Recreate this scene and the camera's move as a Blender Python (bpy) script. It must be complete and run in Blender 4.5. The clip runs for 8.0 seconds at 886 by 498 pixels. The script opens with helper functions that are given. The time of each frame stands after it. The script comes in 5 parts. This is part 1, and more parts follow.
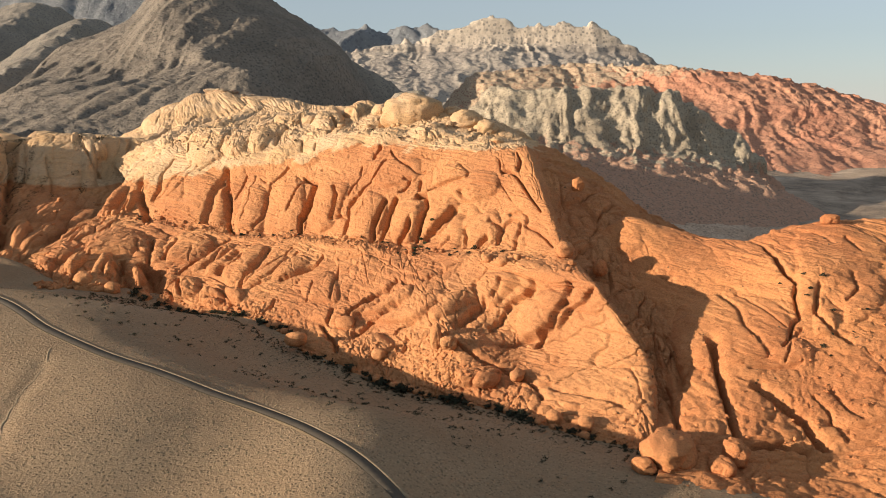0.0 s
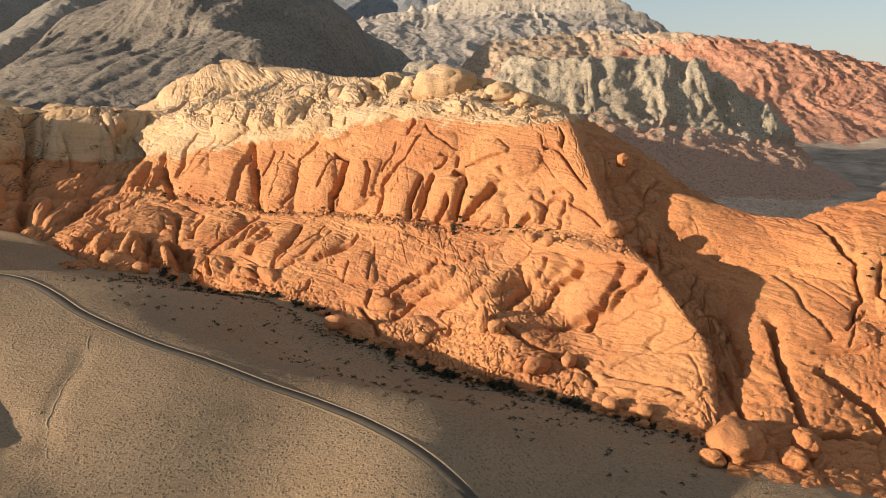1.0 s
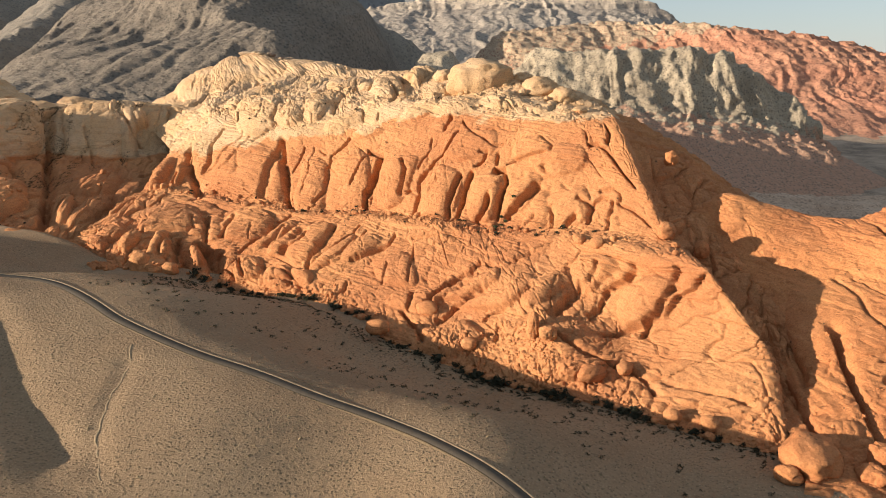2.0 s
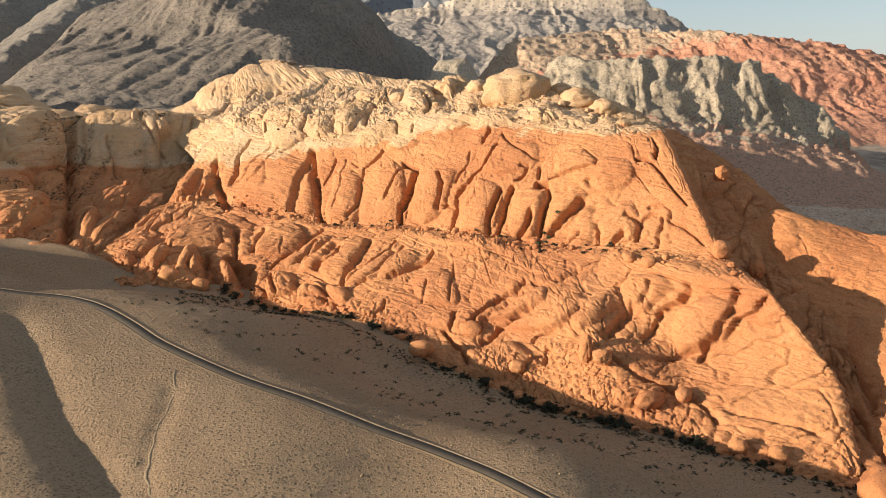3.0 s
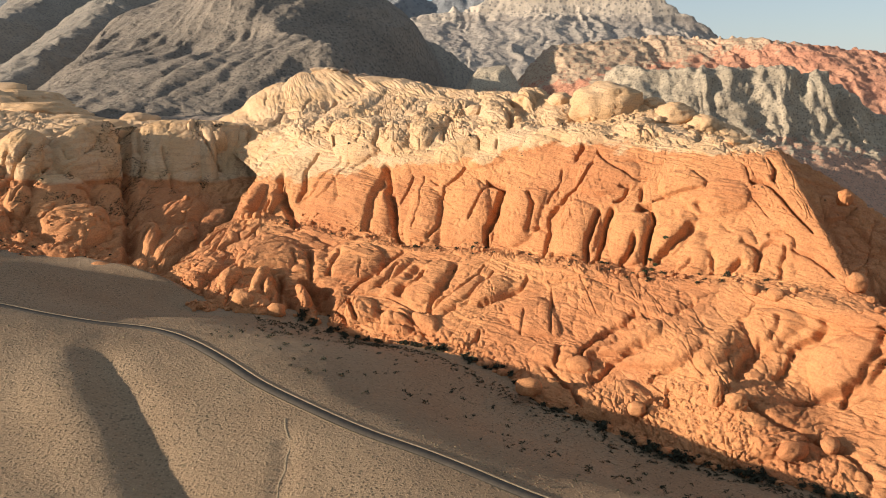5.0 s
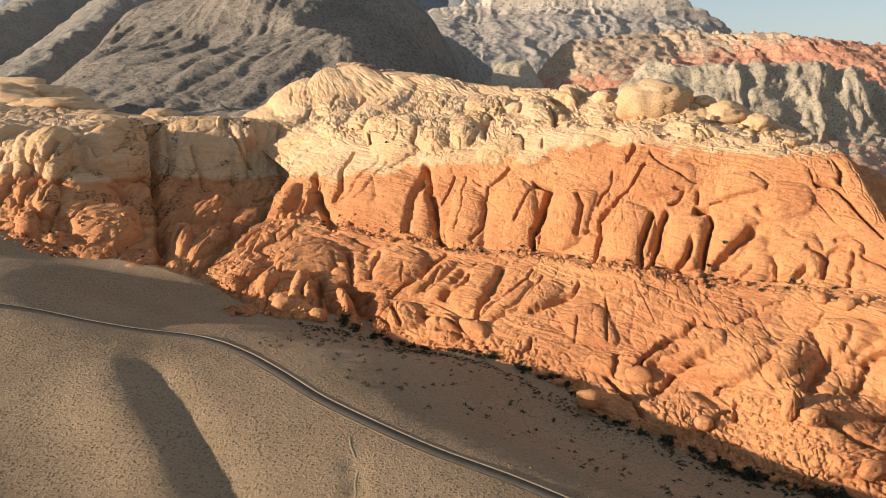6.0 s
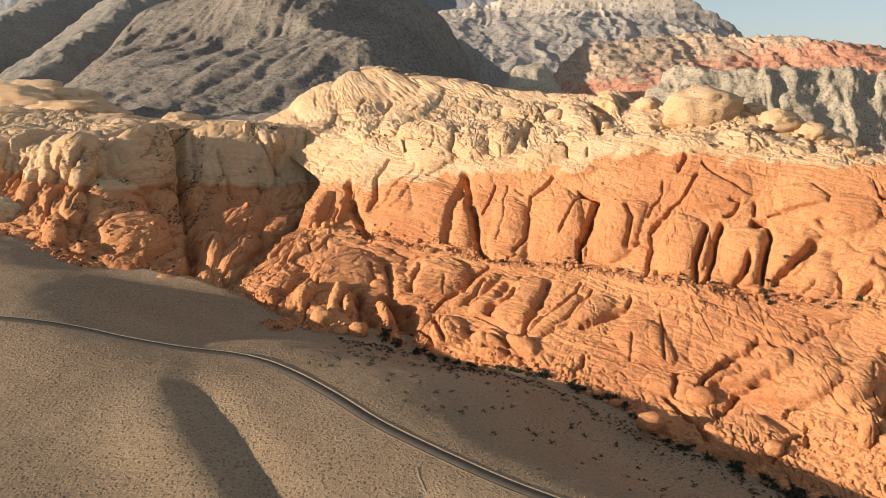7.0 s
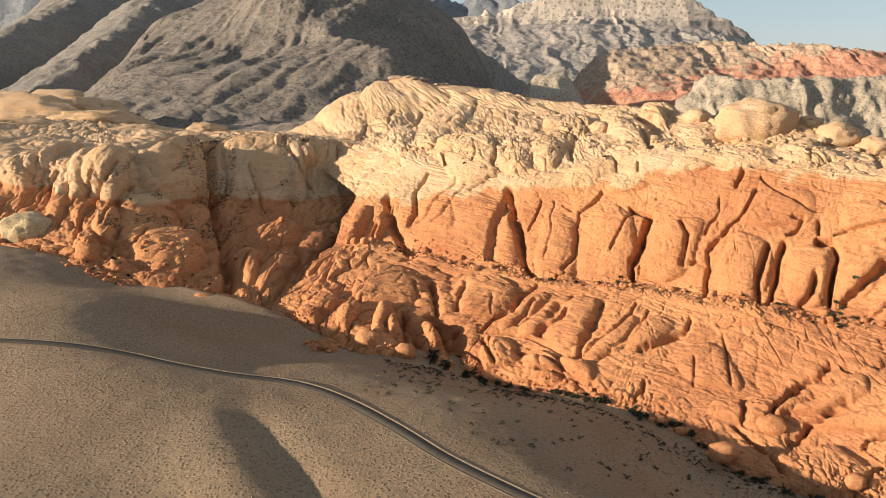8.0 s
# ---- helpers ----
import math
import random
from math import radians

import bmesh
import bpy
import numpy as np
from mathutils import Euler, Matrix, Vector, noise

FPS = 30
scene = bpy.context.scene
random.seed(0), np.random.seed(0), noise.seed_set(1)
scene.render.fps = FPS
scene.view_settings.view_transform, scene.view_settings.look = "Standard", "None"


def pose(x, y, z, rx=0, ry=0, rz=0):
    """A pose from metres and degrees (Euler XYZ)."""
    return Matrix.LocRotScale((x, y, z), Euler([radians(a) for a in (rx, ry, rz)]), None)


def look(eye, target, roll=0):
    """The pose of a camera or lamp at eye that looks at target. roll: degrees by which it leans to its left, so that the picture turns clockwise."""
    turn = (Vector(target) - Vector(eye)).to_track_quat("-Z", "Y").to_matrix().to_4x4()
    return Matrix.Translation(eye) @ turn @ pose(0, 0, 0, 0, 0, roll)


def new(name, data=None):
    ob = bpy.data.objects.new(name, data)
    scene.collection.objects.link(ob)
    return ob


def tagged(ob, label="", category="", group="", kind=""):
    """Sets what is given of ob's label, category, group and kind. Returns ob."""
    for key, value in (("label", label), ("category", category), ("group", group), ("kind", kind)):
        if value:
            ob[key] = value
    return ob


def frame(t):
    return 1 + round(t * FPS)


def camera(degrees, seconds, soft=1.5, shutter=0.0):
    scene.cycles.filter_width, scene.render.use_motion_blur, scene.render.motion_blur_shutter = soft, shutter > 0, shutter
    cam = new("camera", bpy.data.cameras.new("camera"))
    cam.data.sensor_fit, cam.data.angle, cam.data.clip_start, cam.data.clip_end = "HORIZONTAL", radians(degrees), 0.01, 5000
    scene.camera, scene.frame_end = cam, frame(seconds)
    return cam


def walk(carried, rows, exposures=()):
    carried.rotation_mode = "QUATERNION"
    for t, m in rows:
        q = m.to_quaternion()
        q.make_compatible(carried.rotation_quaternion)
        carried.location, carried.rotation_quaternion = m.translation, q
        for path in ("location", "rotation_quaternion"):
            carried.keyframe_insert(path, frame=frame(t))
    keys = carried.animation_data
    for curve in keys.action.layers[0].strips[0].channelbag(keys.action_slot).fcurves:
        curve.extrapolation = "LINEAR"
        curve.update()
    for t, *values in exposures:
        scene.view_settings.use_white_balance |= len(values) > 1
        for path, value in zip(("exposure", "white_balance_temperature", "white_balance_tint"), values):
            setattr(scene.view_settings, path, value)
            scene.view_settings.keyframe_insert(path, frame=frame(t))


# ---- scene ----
cam = camera(55.2, 8.0, soft=0.85)
EXPOSURE, SKY, SUN = 0.94, 0.074, 4.5
METRES, EYE, TILT, LEAN, TURN = 250.0, 145.0, -10.0, 0.0, 0.0
ROWS = [
    (0.0, 0.0, 0.0, 0.0, 0.0, 0.0, -0.0),
    (0.5, -0.0497, 0.037, 0.0135, 0.11, -1.23, 0.05),
    (1.0, -0.0993, 0.0732, 0.026, 0.15, -2.11, 0.17),
    (2.5, -0.2485, 0.1792, 0.0638, 0.38, -2.8, 0.06),
    (3.0, -0.2974, 0.2143, 0.0769, 0.44, -2.41, -0.06),
    (3.5, -0.3474, 0.2499, 0.0895, 0.69, -2.25, -0.12),
    (4.0, -0.3977, 0.2851, 0.1009, 0.85, -2.17, -0.23),
    (4.5, -0.4481, 0.3204, 0.1116, 1.05, -2.12, -0.39),
    (6.0, -0.6025, 0.4237, 0.1421, 1.6, -2.56, -0.68),
    (6.5, -0.6559, 0.4572, 0.1512, 1.69, -3.04, -0.8),
    (7.0, -0.7056, 0.493, 0.163, 1.75, -2.46, -0.88),
    (7.5, -0.7552, 0.5262, 0.1755, 2.01, -1.91, -0.89),
    (8.0, -0.8072, 0.5593, 0.1859, 2.15, -2.02, -0.92),
]
walk(cam, [(t, pose(0, 0, EYE, TILT, LEAN, TURN) @ pose(METRES * x, METRES * y, METRES * z, 90 + pitch, roll, yaw)) for t, x, y, z, yaw, pitch, roll in ROWS],
     exposures=[(0.0, EXPOSURE - 0.08, 6500, 10), (1.0, EXPOSURE - 0.06, 6500, 10), (2.5, EXPOSURE, 6350, 10), (8.0, EXPOSURE, 6250, 10)])

# ---- light: a low evening sun from the west, a clear pale sky ----
TO_SUN = Vector((-0.93, -0.30, 0.208)).normalized()
world = bpy.data.worlds.new("world")
scene.world = world
world.use_nodes = True
sky = world.node_tree.nodes.new("ShaderNodeTexSky")
sky.sky_type, sky.sun_disc = "NISHITA", False
sky.altitude = 1500.0
sky.sun_elevation = math.asin(TO_SUN.z)
sky.sun_rotation = math.atan2(TO_SUN.x, TO_SUN.y)
sky.air_density, sky.dust_density, sky.ozone_density = 1.25, 0.05, 3.5
background = world.node_tree.nodes["Background"]
background.inputs["Strength"].default_value = SKY
pale = world.node_tree.nodes.new("ShaderNodeHueSaturation")
pale.inputs["Saturation"].default_value = 0.62
world.node_tree.links.new(sky.outputs["Color"], pale.inputs["Color"])
haze = world.node_tree.nodes.new("ShaderNodeMix")
haze.data_type = "RGBA"
haze.inputs["Factor"].default_value = 0.5
haze.inputs[7].default_value = (3.3, 3.75, 4.15, 1)
world.node_tree.links.new(pale.outputs["Color"], haze.inputs[6])
world.node_tree.links.new(haze.outputs[2], background.inputs["Color"])
sun = new("sun", bpy.data.lights.new("sun", "SUN"))
sun.data.energy, sun.data.angle, sun.data.color = SUN, radians(0.55), (1.0, 0.85, 0.67)
sun.matrix_world = look((0, 0, 0), -TO_SUN)


# ---- materials ----
def shader(name, rough=0.9):
    m = bpy.data.materials.new(name)
    m.use_nodes = True
    bsdf = m.node_tree.nodes["Principled BSDF"]
    bsdf.inputs["Roughness"].default_value = rough
    bsdf.inputs["Specular IOR Level"].default_value = 0.2
    return m, m.node_tree, bsdf


class Nodes:
    """Short words for wiring a node tree."""

    def __init__(self, tree):
        self.tree = tree
        self.place = tree.nodes.new("ShaderNodeNewGeometry").outputs["Position"]

    def put(self, socket, value):
        if isinstance(value, bpy.types.NodeSocket):
            self.tree.links.new(value, socket)
        elif isinstance(value, tuple) and len(value) == 3 and socket.type == "RGBA":
            socket.default_value = (*value, 1)
        else:
            socket.default_value = value

    def stretch(self, x, y, z, turn=0.0, dip=0.0):
        n = self.tree.nodes.new("ShaderNodeMapping")
        n.vector_type = "TEXTURE"
        n.inputs["Scale"].default_value = (1 / x, 1 / y, 1 / z)
        n.inputs["Rotation"].default_value = (radians(0.6 * dip), radians(dip), radians(turn))
        self.put(n.inputs["Vector"], self.place)
        return n.outputs["Vector"]

    def noise(self, scale, detail=4.0, rough=0.55, vector=None, distortion=0.0):
        n = self.tree.nodes.new("ShaderNodeTexNoise")
        self.put(n.inputs["Vector"], self.place if vector is None else vector)
        n.inputs["Scale"].default_value, n.inputs["Detail"].default_value = scale, detail
        n.inputs["Roughness"].default_value, n.inputs["Distortion"].default_value = rough, distortion
        return n.outputs["Fac"]

    def cells(self, scale, feature="F1", vector=None, out="Distance"):
        n = self.tree.nodes.new("ShaderNodeTexVoronoi")
        n.feature = feature
        self.put(n.inputs["Vector"], self.place if vector is None else vector)
        n.inputs["Scale"].default_value = scale
        return n.outputs[out]

    def math(self, operation, a, b=0.0):
        n = self.tree.nodes.new("ShaderNodeMath")
        n.operation = operation
        self.put(n.inputs[0], a), self.put(n.inputs[1], b)
        return n.outputs[0]

    def range(self, value, low, high, to_low=0.0, to_high=1.0):
        n = self.tree.nodes.new("ShaderNodeMapRange")
        for k, v in zip(range(5), (value, low, high, to_low, to_high)):
            self.put(n.inputs[k], v)
        return n.outputs[0]

    def mix(self, factor, a, b):
        n = self.tree.nodes.new("ShaderNodeMix")
        n.data_type = "RGBA"
        self.put(n.inputs["Factor"], factor), self.put(n.inputs[6], a), self.put(n.inputs[7], b)
        return n.outputs[2]

    def axes(self):
        n = self.tree.nodes.new("ShaderNodeSeparateXYZ")
        self.put(n.inputs[0], self.place)
        return n.outputs

    def bump(self, height, strength, distance, below=None):
        n = self.tree.nodes.new("ShaderNodeBump")
        n.inputs["Strength"].default_value, n.inputs["Distance"].default_value = strength, distance
        self.put(n.inputs["Height"], height)
        if below is not None:
            self.put(n.inputs["Normal"], below)
        return n.outputs["Normal"]


def sandstone(name, red, deep, cream, pale, bound=None):
    """Bedded sandstone: red rock, and above the bound the bleached cream rock."""
    m, tree, bsdf = shader(name)
    n = Nodes(tree)
    x, y, z = n.axes()
    broad = n.noise(0.018, 5.0)
    beds = n.noise(1.0, 5.0, 0.6, n.stretch(0.02, 0.02, 0.5, 0, 5), 0.6)
    leaves = n.noise(1.0, 5.0, 0.65, n.stretch(0.035, 0.05, 1.25, 0, 9), 0.35)
    colour = n.mix(n.range(broad, 0.38, 0.62), red, deep)
    colour = n.mix(n.range(leaves, 0.5, 0.72, 0.0, 0.3), colour, tuple(0.62 * c for c in deep))
    colour = n.mix(n.range(n.noise(0.06, 6.0, 0.65), 0.55, 0.75, 0.0, 0.5), colour, tuple(min(1.0, 1.18 * c + 0.03) for c in red))
    colour = n.mix(n.range(beds, 0.52, 0.68, 0.0, 0.45), colour, deep)
    if bound is not None:
        light = n.mix(n.range(n.noise(0.03, 5.0), 0.35, 0.65), cream, pale)
        light = n.mix(n.range(n.noise(0.045, 6.0, 0.6, None, 0.5), 0.52, 0.68, 0.0, 0.6), light, (0.60, 0.375, 0.20))
        light = n.mix(n.range(beds, 0.56, 0.7, 0.0, 0.5), light, tuple(0.72 * c for c in cream))
        level = n.math("ADD", bound, n.math("MULTIPLY", n.math("MINIMUM", n.math("ADD", x, 50.0), 0.0), 0.17))
        level = n.math("MAXIMUM", level, n.math("SUBTRACT", 27.4, n.math("MULTIPLY", x, 0.1)))
        ragged = n.math("MULTIPLY", n.range(n.noise(0.035, 6.0, 0.6), 0.2, 0.8, -9.0, 9.0), n.range(x, -340.0, -270.0, 0.25, 1.0))
        over = n.math("ADD", n.math("SUBTRACT", z, level), ragged)
        colour = n.mix(n.range(over, -0.8, 1.2), colour, light)
    stain = n.noise(1.0, 6.0, 0.65, n.stretch(0.16, 0.16, 0.03))
    colour = n.mix(n.range(stain, 0.58, 0.78, 0.0, 0.45), colour, (0.10, 0.055, 0.035))
    pits = n.cells(0.42)
    colour = n.mix(n.range(pits, 0.05, 0.16, 0.35, 0.0), colour, (0.09, 0.05, 0.03))
    grain = n.noise(0.9, 8.0, 0.7)
    colour = n.mix(n.range(grain, 0.5, 0.66, 0.0, 0.5), colour, tuple(0.5 * c for c in deep))
    colour = n.mix(n.range(grain, 0.34, 0.46, 0.35, 0.0), colour, tuple(min(1.0, 1.25 * c + 0.03) for c in red))
    specks = n.math("MULTIPLY", n.math("LESS_THAN", n.cells(0.17), n.range(n.noise(0.03, 4.0), 0.45, 0.65, 0.0, 0.13)), 0.75)
    colour = n.mix(specks, colour, (0.055, 0.045, 0.025))
    line = n.math("ABSOLUTE", n.math("SUBTRACT", n.noise(1.0, 5.0, 0.55, n.stretch(0.035, 0.10, 0.10, 35, 30)), 0.5))
    bend = n.tree.nodes.new("ShaderNodeVectorMath")
    bend.operation = "ADD"
    n.put(bend.inputs[0], n.stretch(0.045, 0.08, 0.11, 35, 25))
    n.put(bend.inputs[1], n.math("MULTIPLY", n.noise(0.08, 4.0), 0.7))
    thin = n.cells(1.0, "DISTANCE_TO_EDGE", bend.outputs[0])
    patchy = n.range(n.noise(0.04, 3.0), 0.5, 0.62)
    # shade inside the joints, put into the colour as dark lines
    crack_shade = n.math("ADD", n.range(line, 0.0, 0.006, 0.05, 0.0), n.math("MULTIPLY", n.range(thin, 0.004, 0.014, 0.06, 0.0), patchy))
    colour = n.mix(crack_shade, colour, (0.10, 0.05, 0.03))
    n.put(bsdf.inputs["Base Color"], colour)
    joints = n.math("ADD", n.range(line, 0.0, 0.018), n.math("MULTIPLY", n.range(thin, 0.0, 0.03), patchy))
    first = n.bump(n.math("ADD", n.noise(0.35, 9.0, 0.75), n.math("MULTIPLY", beds, 0.8)), 0.7, 0.8)
    first = n.bump(joints, 0.3, 0.5, first)
    first = n.bump(leaves, 0.8, 0.9, first)
    first = n.bump(n.range(pits, 0.04, 0.2), 0.5, 0.5, first)
    n.put(bsdf.inputs["Normal"], n.bump(grain, 0.8, 0.5, first))
    return m


def scrubland(name, soil, dust, scrub, amount=0.5, size=0.3, far=None):
    """Stony desert soil, dotted with low dry scrub."""
    m, tree, bsdf = shader(name, 0.95)
    n = Nodes(tree)
    broad, fine = n.noise(0.012, 6.0, 0.6), n.noise(0.55, 7.0, 0.7)
    colour = n.mix(n.range(broad, 0.35, 0.65), soil, dust)
    colour = n.mix(n.range(fine, 0.45, 0.75, 0.0, 0.55), colour, tuple(0.5 * c for c in soil))
    if far is not None:
        x, y, z = n.axes()
        colour = n.mix(n.range(n.math("ADD", y, n.range(broad, 0.3, 0.7, -120.0, 120.0)), 660.0, 860.0), colour, n.mix(n.range(n.math("ADD", n.math("MULTIPLY", fine, 0.4), n.math("MULTIPLY", n.noise(0.02, 6.0, 0.65), 0.6)), 0.42, 0.6), n.mix(n.range(n.noise(1.0, 5.0, 0.65, n.stretch(0.006, 0.03, 0.05, 25)), 0.45, 0.62), far, tuple(1.3 * c for c in far)), tuple(0.45 * c for c in far)))
    spots = n.cells(size)
    where = n.range(n.noise(0.02, 4.0), 0.35, 0.65, 0.12, 0.34)
    colour = n.mix(n.math("MULTIPLY", n.math("LESS_THAN", spots, where), amount), colour, scrub)
    stones = n.cells(size * 1.7)
    colour = n.mix(n.math("MULTIPLY", n.math("LESS_THAN", stones, 0.17), 0.65), colour, tuple(min(1.0, 1.7 * c) for c in dust))
    n.put(bsdf.inputs["Base Color"], colour)
    first = n.bump(n.range(spots, 0.0, 0.4, 1.0, 0.0), 0.5, 0.9)
    n.put(bsdf.inputs["Normal"], n.bump(fine, 0.9, 0.9, first))
    return m


def banded(name, low, high, dark, scale=0.01, band=0.02, relief=6.0, over=None, under=None):
    """Far mountain rock: weathered slopes crossed by faint beds and speckled with scrub."""
    m, tree, bsdf = shader(name, 0.95)
    n = Nodes(tree)
    broad = n.noise(scale, 6.0, 0.6)
    beds = n.noise(1.0, 4.0, 0.6, n.stretch(0.1 * band, 0.1 * band, band), 0.5)
    colour = n.mix(n.range(broad, 0.38, 0.62), low, high)
    colour = n.mix(n.range(beds, 0.5, 0.62, 0.0, 0.5), colour, high)
    x, y, z = n.axes()
    for beds_rule, sign in ((over, 1.0), (under, -1.0)):
        if beds_rule is not None:
            tint, level, slope, blur = beds_rule
            edge = n.math("SUBTRACT", z, n.math("ADD", level, n.math("MULTIPLY", x, slope)))
            edge = n.math("ADD", n.math("MULTIPLY", edge, sign), n.range(n.noise(scale * 2.5, 5.0, 0.65), 0.25, 0.75, -blur, blur))
            colour = n.mix(n.range(edge, -4.0, 4.0), colour, tint)
    fine = n.noise(scale * 12, 8.0, 0.72)
    colour = n.mix(n.range(fine, 0.48, 0.68, 0.0, 0.6), colour, dark)
    bushes = n.cells(scale * 14)
    colour = n.mix(n.range(bushes, 0.26, 0.38, 0.75, 0.0), colour, dark)
    colour = n.mix(n.range(n.cells(scale * 19), 0.12, 0.22, 0.6, 0.0), colour, tuple(min(1.0, 1.45 * c) for c in high))
    n.put(bsdf.inputs["Base Color"], colour)
    n.put(bsdf.inputs["Normal"], n.bump(n.noise(scale * 5, 9.0, 0.7), 0.9, relief))
    return m


RED_ROCK = sandstone("red_sandstone", (0.575, 0.266, 0.110), (0.475, 0.196, 0.081), (0.575, 0.365, 0.187), (0.63, 0.432, 0.258), 110.0)
CREAM_ROCK = sandstone("cream_sandstone", (0.60, 0.45, 0.26), (0.52, 0.37, 0.20), None, None)
RED_ONLY = sandstone("orange_sandstone", (0.58, 0.252, 0.098), (0.48, 0.184, 0.072), None, None)
SOIL = scrubland("desert_soil", (0.292, 0.192, 0.110), (0.355, 0.245, 0.145), (0.10, 0.078, 0.048), 0.55, 0.55, (0.40, 0.30, 0.215))
def plain_ground(name, one, two, scale, relief):
    m, tree, bsdf = shader(name, 0.9)
    n = Nodes(tree)
    fine = n.noise(scale, 6.0, 0.7)
    n.put(bsdf.inputs["Base Color"], n.mix(n.range(fine, 0.35, 0.65), one, two))
    n.put(bsdf.inputs["Normal"], n.bump(fine, 0.6, relief))
    return m


ASPHALT = plain_ground("asphalt", (0.075, 0.06, 0.045), (0.11, 0.088, 0.064), 0.4, 0.08)
SHOULDER = plain_ground("earth_shoulder", (0.18, 0.125, 0.07), (0.25, 0.175, 0.098), 0.8, 0.7)
GRAVEL = plain_ground("pale_gravel", (0.22, 0.155, 0.088), (0.36, 0.27, 0.17), 0.8, 0.7)
GREY_ROCK = banded("grey_green_rock", (0.36, 0.29, 0.205), (0.48, 0.39, 0.275), (0.17, 0.14, 0.105), 0.02, 0.05, 5.0, under=((0.50, 0.285, 0.185), 104.0, -0.12, 24.0))
VALLEY_ROCK = banded("tan_ledge_rock", (0.48, 0.33, 0.225), (0.60, 0.43, 0.30), (0.25, 0.18, 0.125), 0.02, 0.3, 2.0)
# base colour lifted and greyed to carry the haze over the far ridges
RIDGE_ROCK = banded("hazed_ridge_rock", (0.235, 0.20, 0.16), (0.30, 0.255, 0.20), (0.15, 0.135, 0.115), 0.008, 0.012, 8.0)
FAR_RED = banded("far_red_rock", (0.48, 0.215, 0.13), (0.55, 0.28, 0.17), (0.26, 0.12, 0.08), 0.012, 0.03, 6.0, over=((0.47, 0.35, 0.23), 108.0, 0.19, 45.0))
# brown rock, greyed in its base colour for the haze before the mountain
SLOPE_ROCK = banded("hazed_brown_rock", (0.205, 0.168, 0.13), (0.27, 0.22, 0.168), (0.095, 0.085, 0.074), 0.010, 0.015, 9.0)
PALE_ROCK = banded("pale_limestone", (0.34, 0.285, 0.235), (0.44, 0.37, 0.295), (0.20, 0.18, 0.165), 0.004, 0.02, 14.0, over=((0.58, 0.48, 0.37), 370.0, 0.0, 45.0))
# aerial haze is painted into this rock as a blue-grey base colour
HAZE_BLUE_ROCK = banded("haze_blue_rock", (0.20, 0.205, 0.21), (0.26, 0.26, 0.255), (0.15, 0.155, 0.165), 0.003, 0.006, 20.0)

# ---- shapes ----
LATTICE = np.random.RandomState(11).permutation(256)
ARROWS = np.random.RandomState(12).normal(size=(256, 3))
ARROWS /= np.linalg.norm(ARROWS, axis=1)[:, None]


def code(ix, iy, iz=0):
    return LATTICE[(LATTICE[(LATTICE[ix & 255] + iy) & 255] + iz) & 255]


def perlin(x, y, z=0.0):
    """Smooth noise, about -0.7 to 0.7."""
    x, y, z = np.broadcast_arrays(x, y, z)
    fx, fy, fz = np.floor(x), np.floor(y), np.floor(z)
    ix, iy, iz = fx.astype(int), fy.astype(int), fz.astype(int)
    rx, ry, rz = x - fx, y - fy, z - fz
    sx, sy, sz = [r * r * r * (r * (6 * r - 15) + 10) for r in (rx, ry, rz)]
    total = 0.0
    for a in (0, 1):
        wx = sx if a else 1 - sx
        for b in (0, 1):
            wy = sy if b else 1 - sy
            for c in (0, 1):
                g = ARROWS[code(ix + a, iy + b, iz + c)]
                total = total + wx * wy * (sz if c else 1 - sz) * (g[..., 0] * (rx - a) + g[..., 1] * (ry - b) + g[..., 2] * (rz - c))
    return total


def fbm(x, y, z=0.0, octaves=4, gain=0.5):
    total, k = 0.0, 1.0
    for i in range(octaves):
        total = total + k * perlin(x * 2 ** i + 7.3 * i, y * 2 ** i + 3.1 * i, z * 2 ** i)
        k *= gain
    return total


def ridged(x, y, octaves=3):
    total, k = 0.0, 1.0
    for i in range(octaves):
        total = total + k * (1 - 2 * np.abs(perlin(x * 2 ** i + 5.7 * i, y * 2 ** i, 0.37 + i)))
        k *= 0.5
    return total


def cells(x, y, seed=0):
    """Nearest and second nearest cell point, and a random number for each cell."""
    fx, fy = np.floor(x).astype(int), np.floor(y).astype(int)
    one, two, who = np.full(x.shape, 9.0), np.full(x.shape, 9.0), np.zeros(x.shape)
    for a in (-1, 0, 1):
        for b in (-1, 0, 1):
            h = code(fx + a, fy + b, seed)
            px, py = fx + a + LATTICE[(h + 31) & 255] / 255.0, fy + b + LATTICE[(h + 97) & 255] / 255.0
            d = np.hypot(px - x, py - y)
            near = d < one
            two = np.where(near, one, np.minimum(two, d))
            who = np.where(near, h / 255.0, who)
            one = np.where(near, d, one)
    return one, two, who


def ramp(x, low, high):
    t = np.clip((x - low) / (high - low), 0, 1)
    return t * t * (3 - 2 * t)


def pillows(x, y, seed=0):
    """Rounded bodies of rock with grooves between them: 0 in the grooves, about 1 on top."""
    one, two, who = cells(x, y, seed)
    edge = np.clip((two - one) / 0.55, 0, 1)
    return np.sqrt(1 - (1 - edge) ** 2) * (0.7 + 0.3 * who), edge


def slabs(x, y, seed=0, gap=0.2):
    """Flat-topped bodies with rounded rims and narrow gaps."""
    one, two, who = cells(x, y, seed)
    edge = np.clip((two - one) / gap, 0, 1)
    return np.sqrt(1 - (1 - edge) ** 2) * (0.55 + 0.45 * who)


